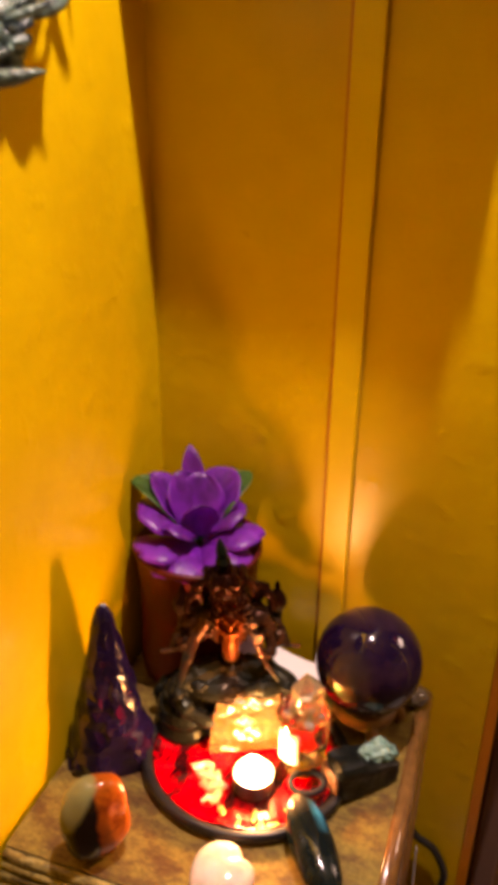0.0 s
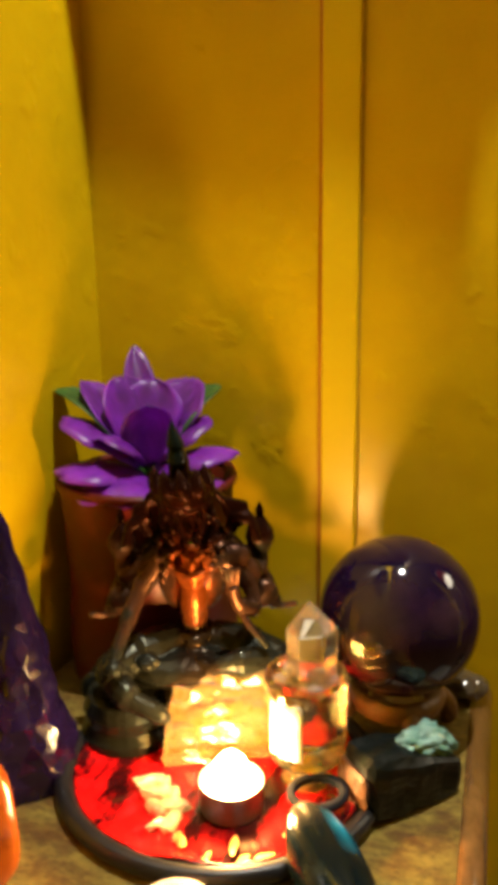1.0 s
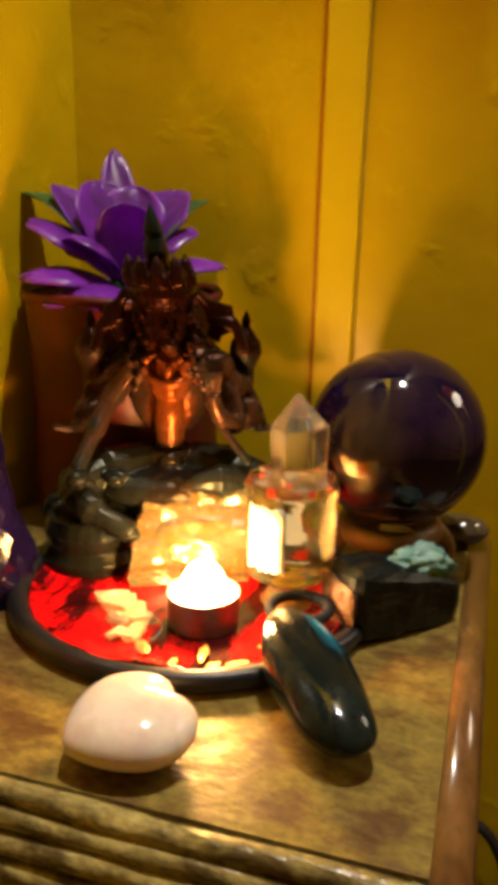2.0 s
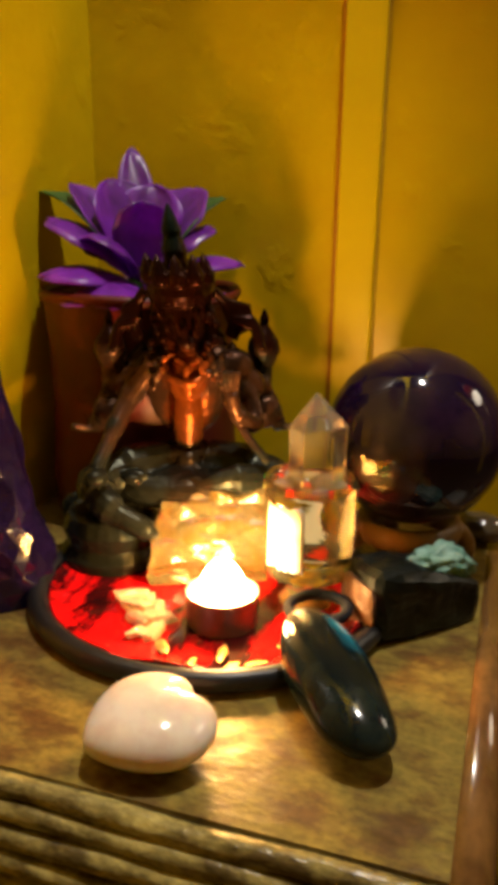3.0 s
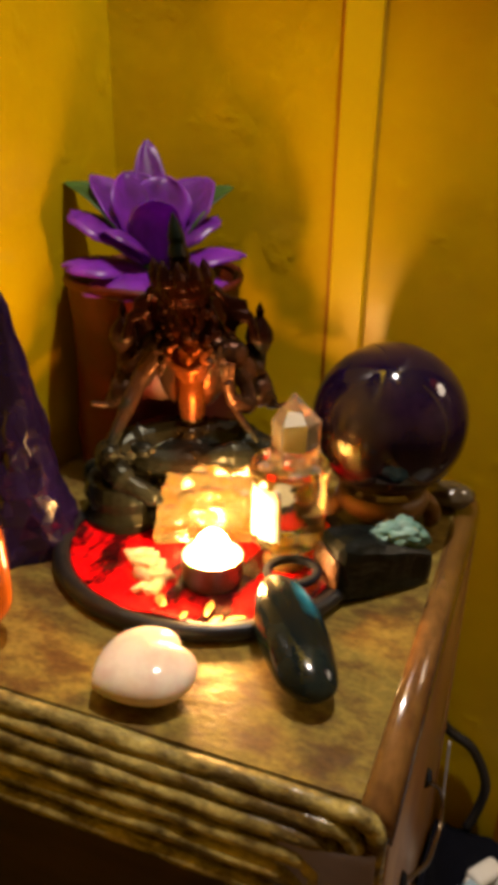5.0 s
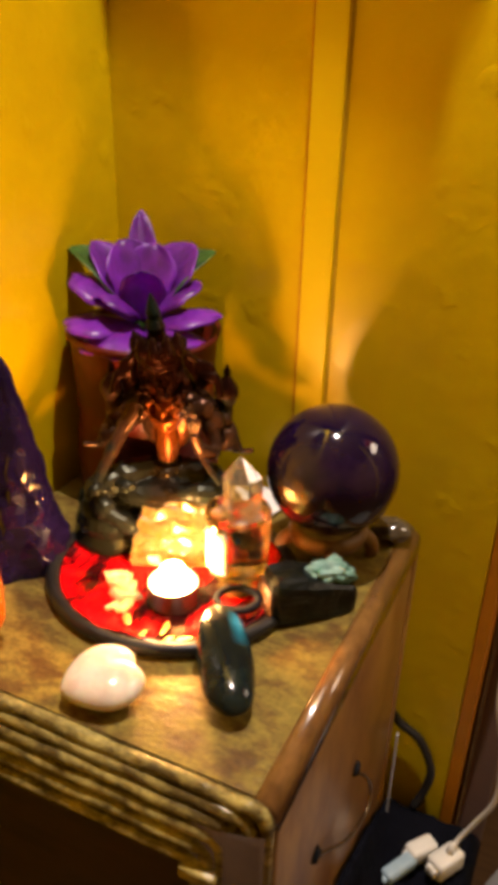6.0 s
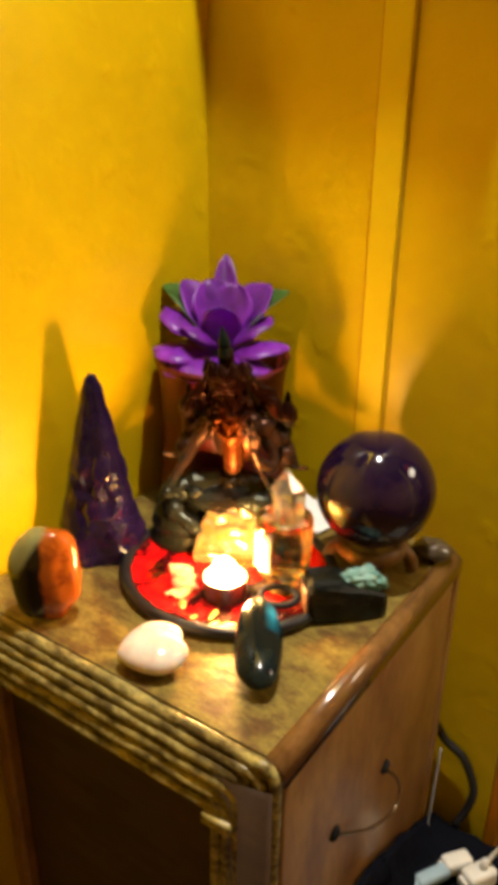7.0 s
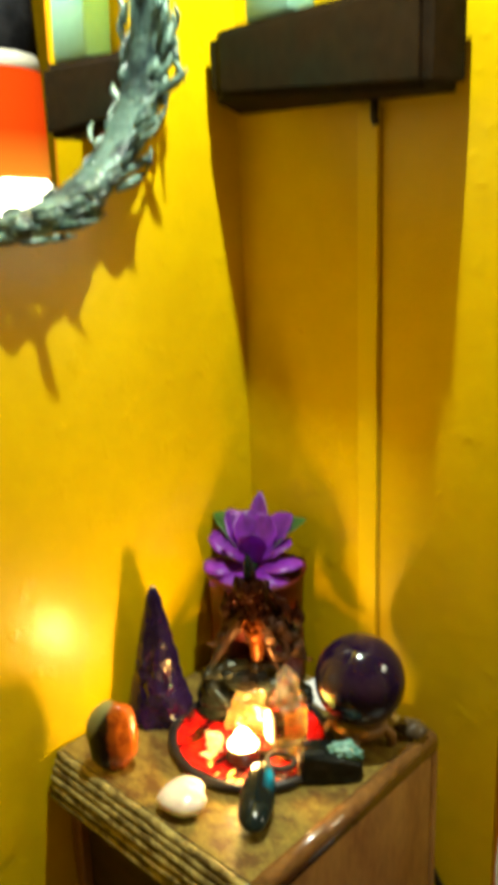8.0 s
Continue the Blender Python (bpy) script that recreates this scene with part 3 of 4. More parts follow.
def crystal(w, h, tip, lean, seed, flat=0.92, turn=12):
    """A six-sided point with uneven shoulders."""
    rng = random.Random(seed)
    bm = bmesh.new()
    base = [bm.verts.new((w * 0.94 * math.cos(radians(60 * i + turn)), w * 0.94 * math.sin(radians(60 * i + turn)) * flat, 0.0)) for i in range(6)]
    neck = [bm.verts.new((w * math.cos(radians(60 * i + turn)), w * math.sin(radians(60 * i + turn)) * flat, h - rng.uniform(0.0, 0.004))) for i in range(6)]
    top = bm.verts.new((lean[0], lean[1], tip))
    for i in range(6):
        j = (i + 1) % 6
        bm.faces.new((base[i], base[j], neck[j], neck[i]))
        bm.faces.new((neck[i], neck[j], top))
    bm.faces.new(base[::-1])
    bmesh.ops.bevel(bm, geom=bm.edges[:], offset=0.0004, segments=1, affect="EDGES")
    return bm


for k, (dx, dy, dz, r) in enumerate(((0.0105, 0.001, 0.0585, 0.0070), (0.004, 0.012, 0.0585, 0.0065), (-0.010, 0.007, 0.0590, 0.0060), (0.008, -0.012, 0.0590, 0.0050), (-0.012, -0.005, 0.0595, 0.0045))):
    solo("pale_chunk", stone((r, r * 0.85, r * 0.55), 80 + k, 0.35, 1.5, 2, 0.85), QUARTZ_FOG, (QX + dx, QY + dy, TOP + 0.0052 + dz), "pale grey-green crystal chunk filling the jar's top", "crystal", turn=50 * k, smooth=False, group="crystal chunks in the jar")
solo("quartz_point", crystal(0.0140, 0.0345, 0.0500, (-0.0010, -0.0025), 3), QUARTZ_POINT, (QX + 0.0030, QY - 0.0005, TOP + 0.0634), "clear six-sided quartz point standing in the jar", "crystal", smooth=False)
# white card behind the dish
bm = box(-0.030, 0.030, -0.022, 0.022, 0.0, 0.0018, 0.0004, 1)
bmesh.ops.subdivide_edges(bm, edges=[e for e in bm.edges if e.calc_length() > 0.02], cuts=6, use_grid_fill=True)
for v in bm.verts:
    v.co.z += 0.0025 * (v.co.x / 0.03) ** 2
solo("white_card", bm, WHITE_CARD, (0.160, -0.055, TOP), "curled white card lying behind the dish", "card", turn=-14)

# thick clear glass block behind the candle
BX, BY = 0.148, -0.165
bm = bmesh.new()
low = [bm.verts.new((x - BX, y - BY, 0.0)) for x, y in ((0.1240, -0.1860), (0.1790, -0.1600), (0.1750, -0.1440), (0.1190, -0.1700))]
high = [bm.verts.new((x - BX, y - BY, z)) for x, y, z in ((0.1230, -0.1820, 0.0230), (0.1790, -0.1570, 0.0270), (0.1750, -0.1400, 0.0430), (0.1200, -0.1640, 0.0390))]
for i in range(4):
    bm.faces.new((low[i], low[(i + 1) % 4], high[(i + 1) % 4], high[i]))
bm.faces.new(low[::-1])
bm.faces.new(high)
bmesh.ops.subdivide_edges(bm, edges=bm.edges[:], cuts=5, use_grid_fill=True)
bmesh.ops.triangulate(bm, faces=bm.faces[:])
for v in bm.verts:
    if v.co.z > 0.001:
        # broken, shell-like facets: points are pulled towards a few flat steps
        step = noise.cell(Vector((v.co.x * 62, v.co.y * 62, v.co.z * 80)))
        v.co += noise.noise_vector(v.co * 75) * 0.0042 + noise.noise_vector(v.co * 210) * 0.0018
        v.co.z += 0.0030 * (step - 0.5) * min(1.0, v.co.z / 0.02)
solo("glass_block", bm, CITRINE, (BX, BY, TOP + 0.0052), "rough honey-coloured glass chunk glowing with candlelight", "glass chunk", smooth=False)

# seated statue, one plain mesh
def statue():
    bm = bmesh.new()
    # u to its left, v forward, w up
    lathe([(0.0, 0.0), (0.052, 0.0), (0.055, 0.006), (0.050, 0.012), (0.046, 0.018), (0.050, 0.026), (0.049, 0.032), (0.0, 0.034)], 40, bm, Matrix.Translation((0.004, -0.002, 0)) @ Matrix.Diagonal((1.20, 0.52, 1, 1)))
    for k in range(16):
        a = 2 * math.pi * k / 16
        ball((0.004 + 0.060 * math.cos(a), -0.002 + 0.026 * math.sin(a), 0.020), (0.009, 0.006, 0.011), bm, (0, 0, math.degrees(a)), 2)
    for s in (-1, 1):
        tube(curve_points([(0.012 * s, 0.0, 0.047), (0.034 * s, 0.010, 0.047), (0.050 * s, 0.022, 0.043), (0.046 * s, 0.033, 0.041)], 5), [0.014] * 6 + [0.0115] * 5 + [0.0095] * 5, 12, bm)
        if s > 0:
            tube(curve_points([(0.050, 0.028, 0.042), (0.040, 0.040, 0.036), (0.024, 0.046, 0.028), (0.016, 0.044, 0.022)], 5), [0.0085] * 6 + [0.0062] * 6 + [0.0045, 0.0036, 0.0026, 0.0012], 12, bm)
        else:
            tube(curve_points([(-0.046, 0.024, 0.044), (-0.025, 0.030, 0.048), (-0.004, 0.032, 0.046)], 5), [0.0090] * 6 + [0.0070, 0.0062, 0.0052, 0.0038, 0.0016], 12, bm)
        # one lower arm rests on the knee, the other is raised before the chest
        if s > 0:
            tube(curve_points([(0.0180, 0.000, 0.105), (0.031, 0.003, 0.088), (0.040, 0.016, 0.072), (0.048, 0.033, 0.056)], 5), [0.0066] * 6 + [0.0054] * 5 + [0.0042] * 5, 10, bm)
            ball((0.048, 0.036, 0.053), (0.0065, 0.008, 0.005), bm, sub=2)
        else:
            tube(curve_points([(-0.0180, 0.000, 0.105), (-0.033, 0.003, 0.088), (-0.036, 0.012, 0.074), (-0.026, 0.022, 0.082), (-0.0225, 0.024, 0.094)], 5), [0.0064] * 6 + [0.0052] * 10 + [0.0038] * 5, 10, bm)
            for k in range(3):
                tube([(-0.0225 - 0.0025 * (k - 1), 0.024, 0.094), (-0.0225 - 0.004 * (k - 1), 0.025, 0.106)], 0.0015, 6, bm)
            tube(curve_points([(-0.020, 0.014, 0.088), (-0.030, 0.024, 0.072), (-0.042, 0.032, 0.058)], 4), 0.0024, 8, bm)
        # raised arms
        tube(curve_points([(0.0180 * s, -0.005, 0.107), (0.031 * s, -0.008, 0.095), (0.042 * s, -0.010, 0.092), (0.043 * s, -0.015, 0.104)], 5), [0.0085] * 6 + [0.0072] * 5 + [0.005] * 5, 10, bm)
        # lotus buds held up
        lathe([(0.0, 0.0), (0.006, 0.003), (0.0095, 0.011), (0.0085, 0.017), (0.0045, 0.023), (0.0024, 0.026), (0.0030, 0.029), (0.0, 0.036)], 16, bm, Matrix.Translation((0.043 * s, -0.0150, 0.098)))
        # sashes and elbow scarves
        tube(curve_points([(0.022 * s, -0.012, 0.112), (0.044 * s, -0.012, 0.086), (0.052 * s, -0.006, 0.068), (0.064 * s, 0.0, 0.070)], 4), [0.005] * 9 + [0.0022] * 4, 8, bm)
        ball((0.0165 * s, -0.003, 0.107), (0.0085, 0.0075, 0.0075), bm, sub=2)
        ball((0.0185 * s, 0.004, 0.133), (0.004, 0.004, 0.009), bm, sub=2)
        for k in range(5):
            ball((0.012 * s + 0.0016 * s * k, 0.009, 0.110 - 0.004 * k), (0.0026, 0.0026, 0.0026), bm, sub=1)
        # ribbon loops beside the crown
        tube(curve_points([(0.020 * s, -0.004, 0.146), (0.030 * s, -0.006, 0.138), (0.032 * s, -0.006, 0.126), (0.026 * s, -0.006, 0.118)], 4), 0.0036, 8, bm)
    # heart-shaped mass of crown, hair and face
    lathe([(0.0, 0.1120), (0.0055, 0.1150), (0.0115, 0.1220), (0.0180, 0.1320), (0.0245, 0.1450), (0.0235, 0.1520), (0.0, 0.1560)], 28, bm, Matrix.Diagonal((1, 0.72, 1, 1)))
    # hair and cape behind, gathered drapery in the lap
    ball((0, -0.010, 0.116), (0.023, 0.009, 0.030), bm)
    ball((0, -0.014, 0.086), (0.022, 0.007, 0.026), bm)
    # rumpled shawl over one shoulder, jewels at the throat
    ball((-0.023, 0.001, 0.103), (0.013, 0.009, 0.010), bm, (0, 20, 0), 3)
    ball((-0.033, -0.002, 0.094), (0.009, 0.008, 0.011), bm, (0, 40, 0), 3)
    for k in range(9):
        ball((0.0018 * (k - 4) * 1.6, 0.0125 - 0.00035 * (k - 4) ** 2, 0.1075 + 0.0005 * (k - 4) ** 2), (0.0019, 0.0019, 0.0019), bm, sub=1)
    ball((0, 0.012, 0.040), (0.042, 0.024, 0.0120), bm)
    lathe([(0.0, 0.0), (0.028, 0.0), (0.029, 0.006), (0.025, 0.012), (0.027, 0.020), (0.024, 0.028), (0.0, 0.032)], 28, bm, Matrix.Translation((0.042, 0.018, 0)))
    # folds in the lap and jewels on the shoulders
    pick = random.Random(4)
    for k in range(16):
        ball((pick.uniform(-0.036, 0.036), pick.uniform(0.014, 0.030), pick.uniform(0.042, 0.050)), (pick.uniform(0.004, 0.009), 0.004, 0.0035), bm, (0, pick.uniform(-30, 30), pick.uniform(-50, 50)), 2)
    for k in range(46):
        a = pick.uniform(0, math.pi)
        h = pick.uniform(0.100, 0.150)
        ball(((0.020 + pick.uniform(-0.002, 0.003)) * math.cos(a), 0.002 + 0.0135 * math.sin(a) * (0.9 if h < 0.118 else 1.2), h), (0.0024, 0.0024, pick.uniform(0.002, 0.0042)), bm, (0, 0, 0), 1)
    for s in (-1, 1):
        for k in range(3):
            ball((s * (0.026 + 0.009 * k), -0.012 + 0.004 * k, 0.098 - 0.011 * k), (0.009, 0.006, 0.010), bm, (0, 25 * s, 0), 2)
        tube(curve_points([(0.040 * s, 0.000, 0.112), (0.036 * s, -0.004, 0.126), (0.029 * s, -0.006, 0.130)], 4), 0.0032, 8, bm)
    ball((0, 0.001, 0.074), (0.0086, 0.0085, 0.028), bm)
    ball((0, 0.002, 0.098), (0.0118, 0.0100, 0.014), bm)
    tube([(0, 0.0, 0.104), (0, 0.001, 0.120)], 0.0062, 12, bm)
    ball((0, 0.003, 0.131), (0.0122, 0.0130, 0.0150), bm)
    ball((0, 0.009, 0.119), (0.0055, 0.0060, 0.0065), bm)
    ball((0, 0.016, 0.127), (0.0022, 0.0030, 0.0045), bm, sub=2)
    # necklace, belt and drop
    tube([(0.014 * math.cos(a), 0.003 + 0.0115 * math.sin(a), 0.107 - 0.010 * math.sin(a)) for a in [math.pi * i / 10 for i in range(11)]], 0.0028, 8, bm)
    ball((0, 0.0140, 0.094), (0.0042, 0.003, 0.006), bm, sub=2)
    tube([(0.0105 * math.cos(a), 0.0105 * math.sin(a), 0.056) for a in [2 * math.pi * i / 24 for i in range(24)]], 0.0036, 8, bm, closed=True)
    ball((0, 0.0125, 0.052), (0.0070, 0.005, 0.007), bm, sub=2)
    # crown with five points
    lathe([(0.0, 0.137), (0.0180, 0.137), (0.0215, 0.143), (0.0215, 0.149), (0.016, 0.154), (0.0, 0.157)], 28, bm)
    for k in range(7):
        a = radians(-15 + 35 * k)
        h = 0.018 if k in (1, 2, 3, 4, 5) else 0.012
        lathe([(0.0, 0.0), (0.0062, 0.002), (0.0068, 0.007), (0.0035, h * 0.75), (0.0, h)], 10, bm, Matrix.Translation((0.0205 * math.cos(a), 0.0190 * math.sin(a), 0.147)) @ Matrix.Diagonal((1, 1, 1, 1)))
    lathe([(0.0, 0.150), (0.0095, 0.152), (0.0085, 0.162), (0.0095, 0.165), (0.0065, 0.172), (0.0072, 0.175), (0.0045, 0.182), (0.0, 0.190)], 18, bm)
    # the head bends to one side
    for v in bm.verts:
        if v.co.z > 0.114 and abs(v.co.x) < 0.034:
            k = min(1.0, (v.co.z - 0.114) / 0.016)
            v.co.x = v.co.x * (1 - 0.24 * k) + 0.13 * (v.co.z - 0.114)
    return bm


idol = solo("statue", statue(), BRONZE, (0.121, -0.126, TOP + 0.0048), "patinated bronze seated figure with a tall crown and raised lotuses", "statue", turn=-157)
rm = idol.modifiers.new("fuse", "REMESH")
rm.mode, rm.voxel_size, rm.use_smooth_shade = "VOXEL", 0.0008, True

# red pot with a purple silk flower
POT = (0.066, -0.066, TOP)
pot = thing("red_pot", POT, "tall dark red pot standing in the corner", "pot")
bm = lathe([(0.0, 0.0), (0.054, 0.0), (0.058, 0.004), (0.059, 0.03), (0.056, 0.07), (0.057, 0.11), (0.0595, 0.137), (0.0585, 0.140), (0.055, 0.137), (0.052, 0.06), (0.0, 0.05)], 56)
for v in bm.verts:
    a = math.atan2(v.co.y, v.co.x)
    k = 1 + 0.018 * math.sin(5 * a + 18 * v.co.z)
    v.co.x, v.co.y = v.co.x * k, v.co.y * k
part("body", bm, RED_GLASS, pot, "dark red body")
part("lip", tube([(0.0590 * (1 + 0.018 * math.sin(5 * a + 2.5)) * math.cos(a), 0.0590 * (1 + 0.018 * math.sin(5 * a + 2.5)) * math.sin(a), 0.1395 + 0.0012 * math.sin(3 * a)) for a in [2 * math.pi * i / 60 for i in range(60)]], 0.0032, 8, closed=True), RED_GLASS, pot)
flower = thing("silk_flower", (POT[0] + 0.000, POT[1] + 0.000, TOP + 0.142), "purple artificial lotus flower with green leaves in the red pot", "flower")


def petal(length, width, lean, turn, cup, material, name, out=0.012, lift=0.0, label="", tip=3.0, curl=20):
    """A cupped petal; a low tip gives a long point, a high one a blunt round end."""
    bm = bmesh.new()
    n, m = 14, 8
    grid = []
    for i in range(n + 1):
        t = i / n
        half = width / 2 * (min(1.0, 0.30 + 1.25 * t) ** 0.9) * max(0.0, 1 - (0.99 * t) ** tip) ** 0.62 * (1 + 0.04 * math.sin(15 * t + turn))
        row = []
        for j in range(-m // 2, m // 2 + 1):
            u = j / (m / 2)
            d = lean + curl * t * t
            y = math.sin(radians(d)) * length * t
            z = math.cos(radians(d)) * length * t
            ripple = 0.0009 * math.sin(9 * t + 5 * u + turn) * t
            row.append(bm.verts.new((half * u, out + y - cup * (u * u) * half + ripple, lift + z + cup * u * u * half * math.sin(radians(lean)) + 0.0012 * (1 - abs(u)) * (1 if abs(j) == 0 else 0))))
        grid.append(row)
    for a, b in zip(grid, grid[1:]):
        for j in range(m):
            bm.faces.new((a[j], a[j + 1], b[j + 1], b[j]))
    bmesh.ops.remove_doubles(bm, verts=bm.verts, dist=1e-5)
    bmesh.ops.solidify(bm, geom=bm.faces[:], thickness=0.0007)
    ob = part(name, bm, material, flower, label)
    ob.rotation_euler = (0, 0, radians(turn))
    return ob


# turn, lean, length, width, cup, rise, tip
for turn, lean, length, width, cup, rise, tip in ((32, 19, 0.088, 0.031, 0.25, 0.0, 2.0), (82, 35, 0.072, 0.044, 0.25, 0.003, 3.6), (-20, 35, 0.070, 0.052, 0.20, 0.003, 6.0),
                                                  (60, 18, 0.062, 0.046, 0.25, 0.004, 5.0), (10, 16, 0.058, 0.044, 0.25, 0.004, 5.0), (-150, 0, 0.046, 0.034, -0.55, 0.005, 5.0),
                                                  (112, 38, 0.060, 0.056, -0.25, 0.005, 5.5), (142, 62, 0.060, 0.054, -0.30, -0.002, 4.5), (-84, 58, 0.060, 0.052, -0.30, 0.000, 3.0), (-56, 36, 0.048, 0.046, -0.25, 0.006, 4.5),
                                                  (176, 72, 0.056, 0.052, -0.35, -0.004, 4.5), (-118, 68, 0.056, 0.052, -0.35, -0.004, 4.0), (158, 40, 0.042, 0.034, -0.5, 0.008, 4.5)):
    petal(length, width * 1.12, lean, turn, cup, PETAL, "petal", 0.004, rise + 0.003, tip=tip, curl=6 if cup > 0 else 20)
for turn, lean, length in ((90, 29, 0.088), (-30, 29, 0.084)):
    petal(length, 0.044, lean, turn, 0.2, LEAF, "leaf", 0.002, -0.002, "dark green silk leaf", tip=6.0)

# amethyst tower
def tower():
    """A lumpy cone of low crystal facets of uneven size."""
    rng = random.Random(12)
    bm = bmesh.new()
    n, m = 20, 26
    rings = []
    for i in range(n + 1):
        t = i / n
        w = (1 - t) ** 1.2 * 0.031 + 0.0080 * (1 - t ** 10) + 0.0022 * math.exp(-((t - 0.93) / 0.05) ** 2)
        if t == 1:
            rings.append([bm.verts.new((0.002, 0.0, 0.163))])
            continue
        ring = []
        for j in range(m):
            a = 2 * math.pi * (j + 0.5 * (i % 2) + rng.uniform(-0.3, 0.3)) / m
            c, s = math.cos(a), math.sin(a)
            k = 1 / (abs(c) ** 2.6 + abs(s) ** 2.6) ** (1 / 2.6)
            k *= 1 + 0.10 * noise.noise(Vector((c * 2.0, s * 2.0, t * 5))) + rng.uniform(-0.055, 0.055)
            ring.append(bm.verts.new((w * k * c + 0.002 * t, w * 0.86 * k * s, 0.0 if i == 0 else 0.163 * t + rng.uniform(-0.0022, 0.0022))))
        rings.append(ring)
    for a, b in zip(rings, rings[1:]):
        for j in range(m):
            if len(b) == 1:
                bm.faces.new((a[j], a[(j + 1) % m], b[0]))
            else:
                bm.faces.new((a[j], a[(j + 1) % m], b[(j + 1) % m], b[j]))
    bm.faces.new(rings[0][::-1])
    bmesh.ops.triangulate(bm, faces=bm.faces[:])
    bmesh.ops.bevel(bm, geom=[e for e in bm.edges if e.calc_length() > 0.004], offset=0.0005, segments=1, affect="EDGES")
    return bm


solo("amethyst_tower", tower(), AMETHYST, (0.038, -0.208, TOP), "rough deep purple amethyst tower with a blunt tip", "crystal", turn=35, smooth=False)

# agate egg with an orange, a pale and a black side
agate = thing("agate_freeform", (0.0755, -0.3010, TOP), "polished upright agate, orange, pale green and black", "stone", turn=40)
bm = stone((0.0265, 0.019, 0.038), 5, 0.12, 1.5, 4, 0.90)
part("body", bm, CARNELIAN, agate)

# rose quartz heart
def heart():
    bm = bmesh.new()
    bmesh.ops.create_icosphere(bm, subdivisions=5, radius=1.0)
    for v in bm.verts:
        x, y, z = v.co
        a = math.atan2(x, y)
        k = 1.0 - 0.22 * math.exp(-(a / 0.36) ** 2) + 0.10 * abs(math.sin(a)) ** 3
        if abs(a) > 2.0:
            k *= 1 + 0.22 * ((abs(a) - 2.0) / 1.14) ** 2
        r = math.hypot(x, y)
        v.co = (x * k * 0.0226, (y * k) * 0.0232, z * 0.0128 * (1 - 0.25 * math.exp(-((x / 0.2) ** 2)) * max(0, y)))
    low = min(v.co.z for v in bm.verts)
    for v in bm.verts:
        v.co.z -= low
    return bm


solo("heart_stone", heart(), ROSE, (0.1770, -0.2945, TOP), "polished pale pink rose quartz heart lying flat", "stone", turn=-38)

# labradorite palm stone, one end on the dish
bm = stone((0.0170, 0.0425, 0.0128), 8, 0.07, 1.3, 5, 0.97)
for v in bm.verts:
    # the low end is broad and blunt
    if v.co.y < 0:
        v.co.x *= 1 + 0.20 * (v.co.y / 0.0425) ** 2
        v.co.y *= 0.97
lab = solo("labradorite", bm, LABRADORITE, (0.2335, -0.2525, TOP + 0.0048), "long polished dark labradorite leaning on the dish", "stone")
lab.rotation_euler = (radians(7), 0, radians(34))

# black tourmaline with green druse
tour = thing("black_tourmaline", (0.2535, -0.1690, TOP), "black tourmaline chunk with sea-green druse on its top", "crystal", turn=42)
bm = box(-0.027, 0.034, -0.015, 0.015, 0.0, 0.035, 0.003, 1)
bmesh.ops.subdivide_edges(bm, edges=[e for e in bm.edges if e.calc_length() > 0.015], cuts=5, use_grid_fill=True)
for v in bm.verts:
    v.co.z *= 1.0 - 0.36 * max(0.0, (v.co.x + 0.01) / 0.046)
    v.co.y *= 1.0 - 0.25 * max(0.0, v.co.x / 0.036)
    v.co += Vector((noise.noise(v.co * 60), noise.noise(v.co * 60 + Vector((5, 0, 0))), noise.noise(v.co * 60 + Vector((0, 7, 0))) * min(1.0, v.co.z / 0.01))) * 0.0034
part("body", bm, TOURMALINE, tour, smooth=False)
bm = stone((0.0185, 0.011, 0.0075), 11, 0.42, 3.6, 4)
for v in bm.verts:
    # the crust droops over the low end
    v.co.z -= 26.0 * max(0.0, v.co.x - 0.002) ** 2
part("druse", bm, DRUSE, tour, "crusty sea-green druse", place=(0.0175, 0.000, 0.0215))
part("broken_end", box(-0.0305, -0.0275, -0.013, 0.013, 0.002, 0.028, 0.003, 2), COPPER_END, tour, "rusty broken crystal end")

# black oval ring leaning on the dish
bm = tube([(0.0140 * math.cos(a), 0.0100 * math.sin(a), 0.0) for a in [2 * math.pi * i / 40 for i in range(40)]], 0.0026, 10, closed=True)
ringo = solo("black_ring", bm, BLACK_PLASTIC, (0.2150, -0.1965, TOP + 0.0150), "glossy black oval ring leaning on the dish", "ring")
ringo.rotation_euler = (radians(10), 0, radians(25))

# quartz chips and gold flakes on the dish
rng = random.Random(9)
for k, (x, y, r) in enumerate(((0.130, -0.212, 0.0080), (0.123, -0.204, 0.0065), (0.146, -0.229, 0.0060), (0.140, -0.210, 0.0065), (0.133, -0.221, 0.0060), (0.143, -0.219, 0.0070), (0.139, -0.233, 0.0050), (0.131, -0.202, 0.0055))):
    solo("quartz_chip", stone((r * 1.35, r * 0.60, r * 0.50), 40 + k, 0.7, 2.2, 1, 0.7), QUARTZ_CHIP, (x, y, TOP + 0.005), "small clear quartz chip on the red dish", "crystal", turn=40 * k, smooth=False, group="quartz chips on the dish")
for k, (x, y) in enumerate(((0.199, -0.240), (0.172, -0.250), (0.182, -0.236), (0.189, -0.245), (0.155, -0.240), (0.207, -0.222))):
    bm = stone((rng.uniform(0.004, 0.007), rng.uniform(0.002, 0.0035), 0.0012), 60 + k, 0.6, 2.0, 2)
    solo("gold_flake", bm, GOLD, (x, y, TOP + 0.0062), "crumpled golden flake lying on the dish", "flake", turn=rng.uniform(0, 180), smooth=False, group="golden flakes on the dish")
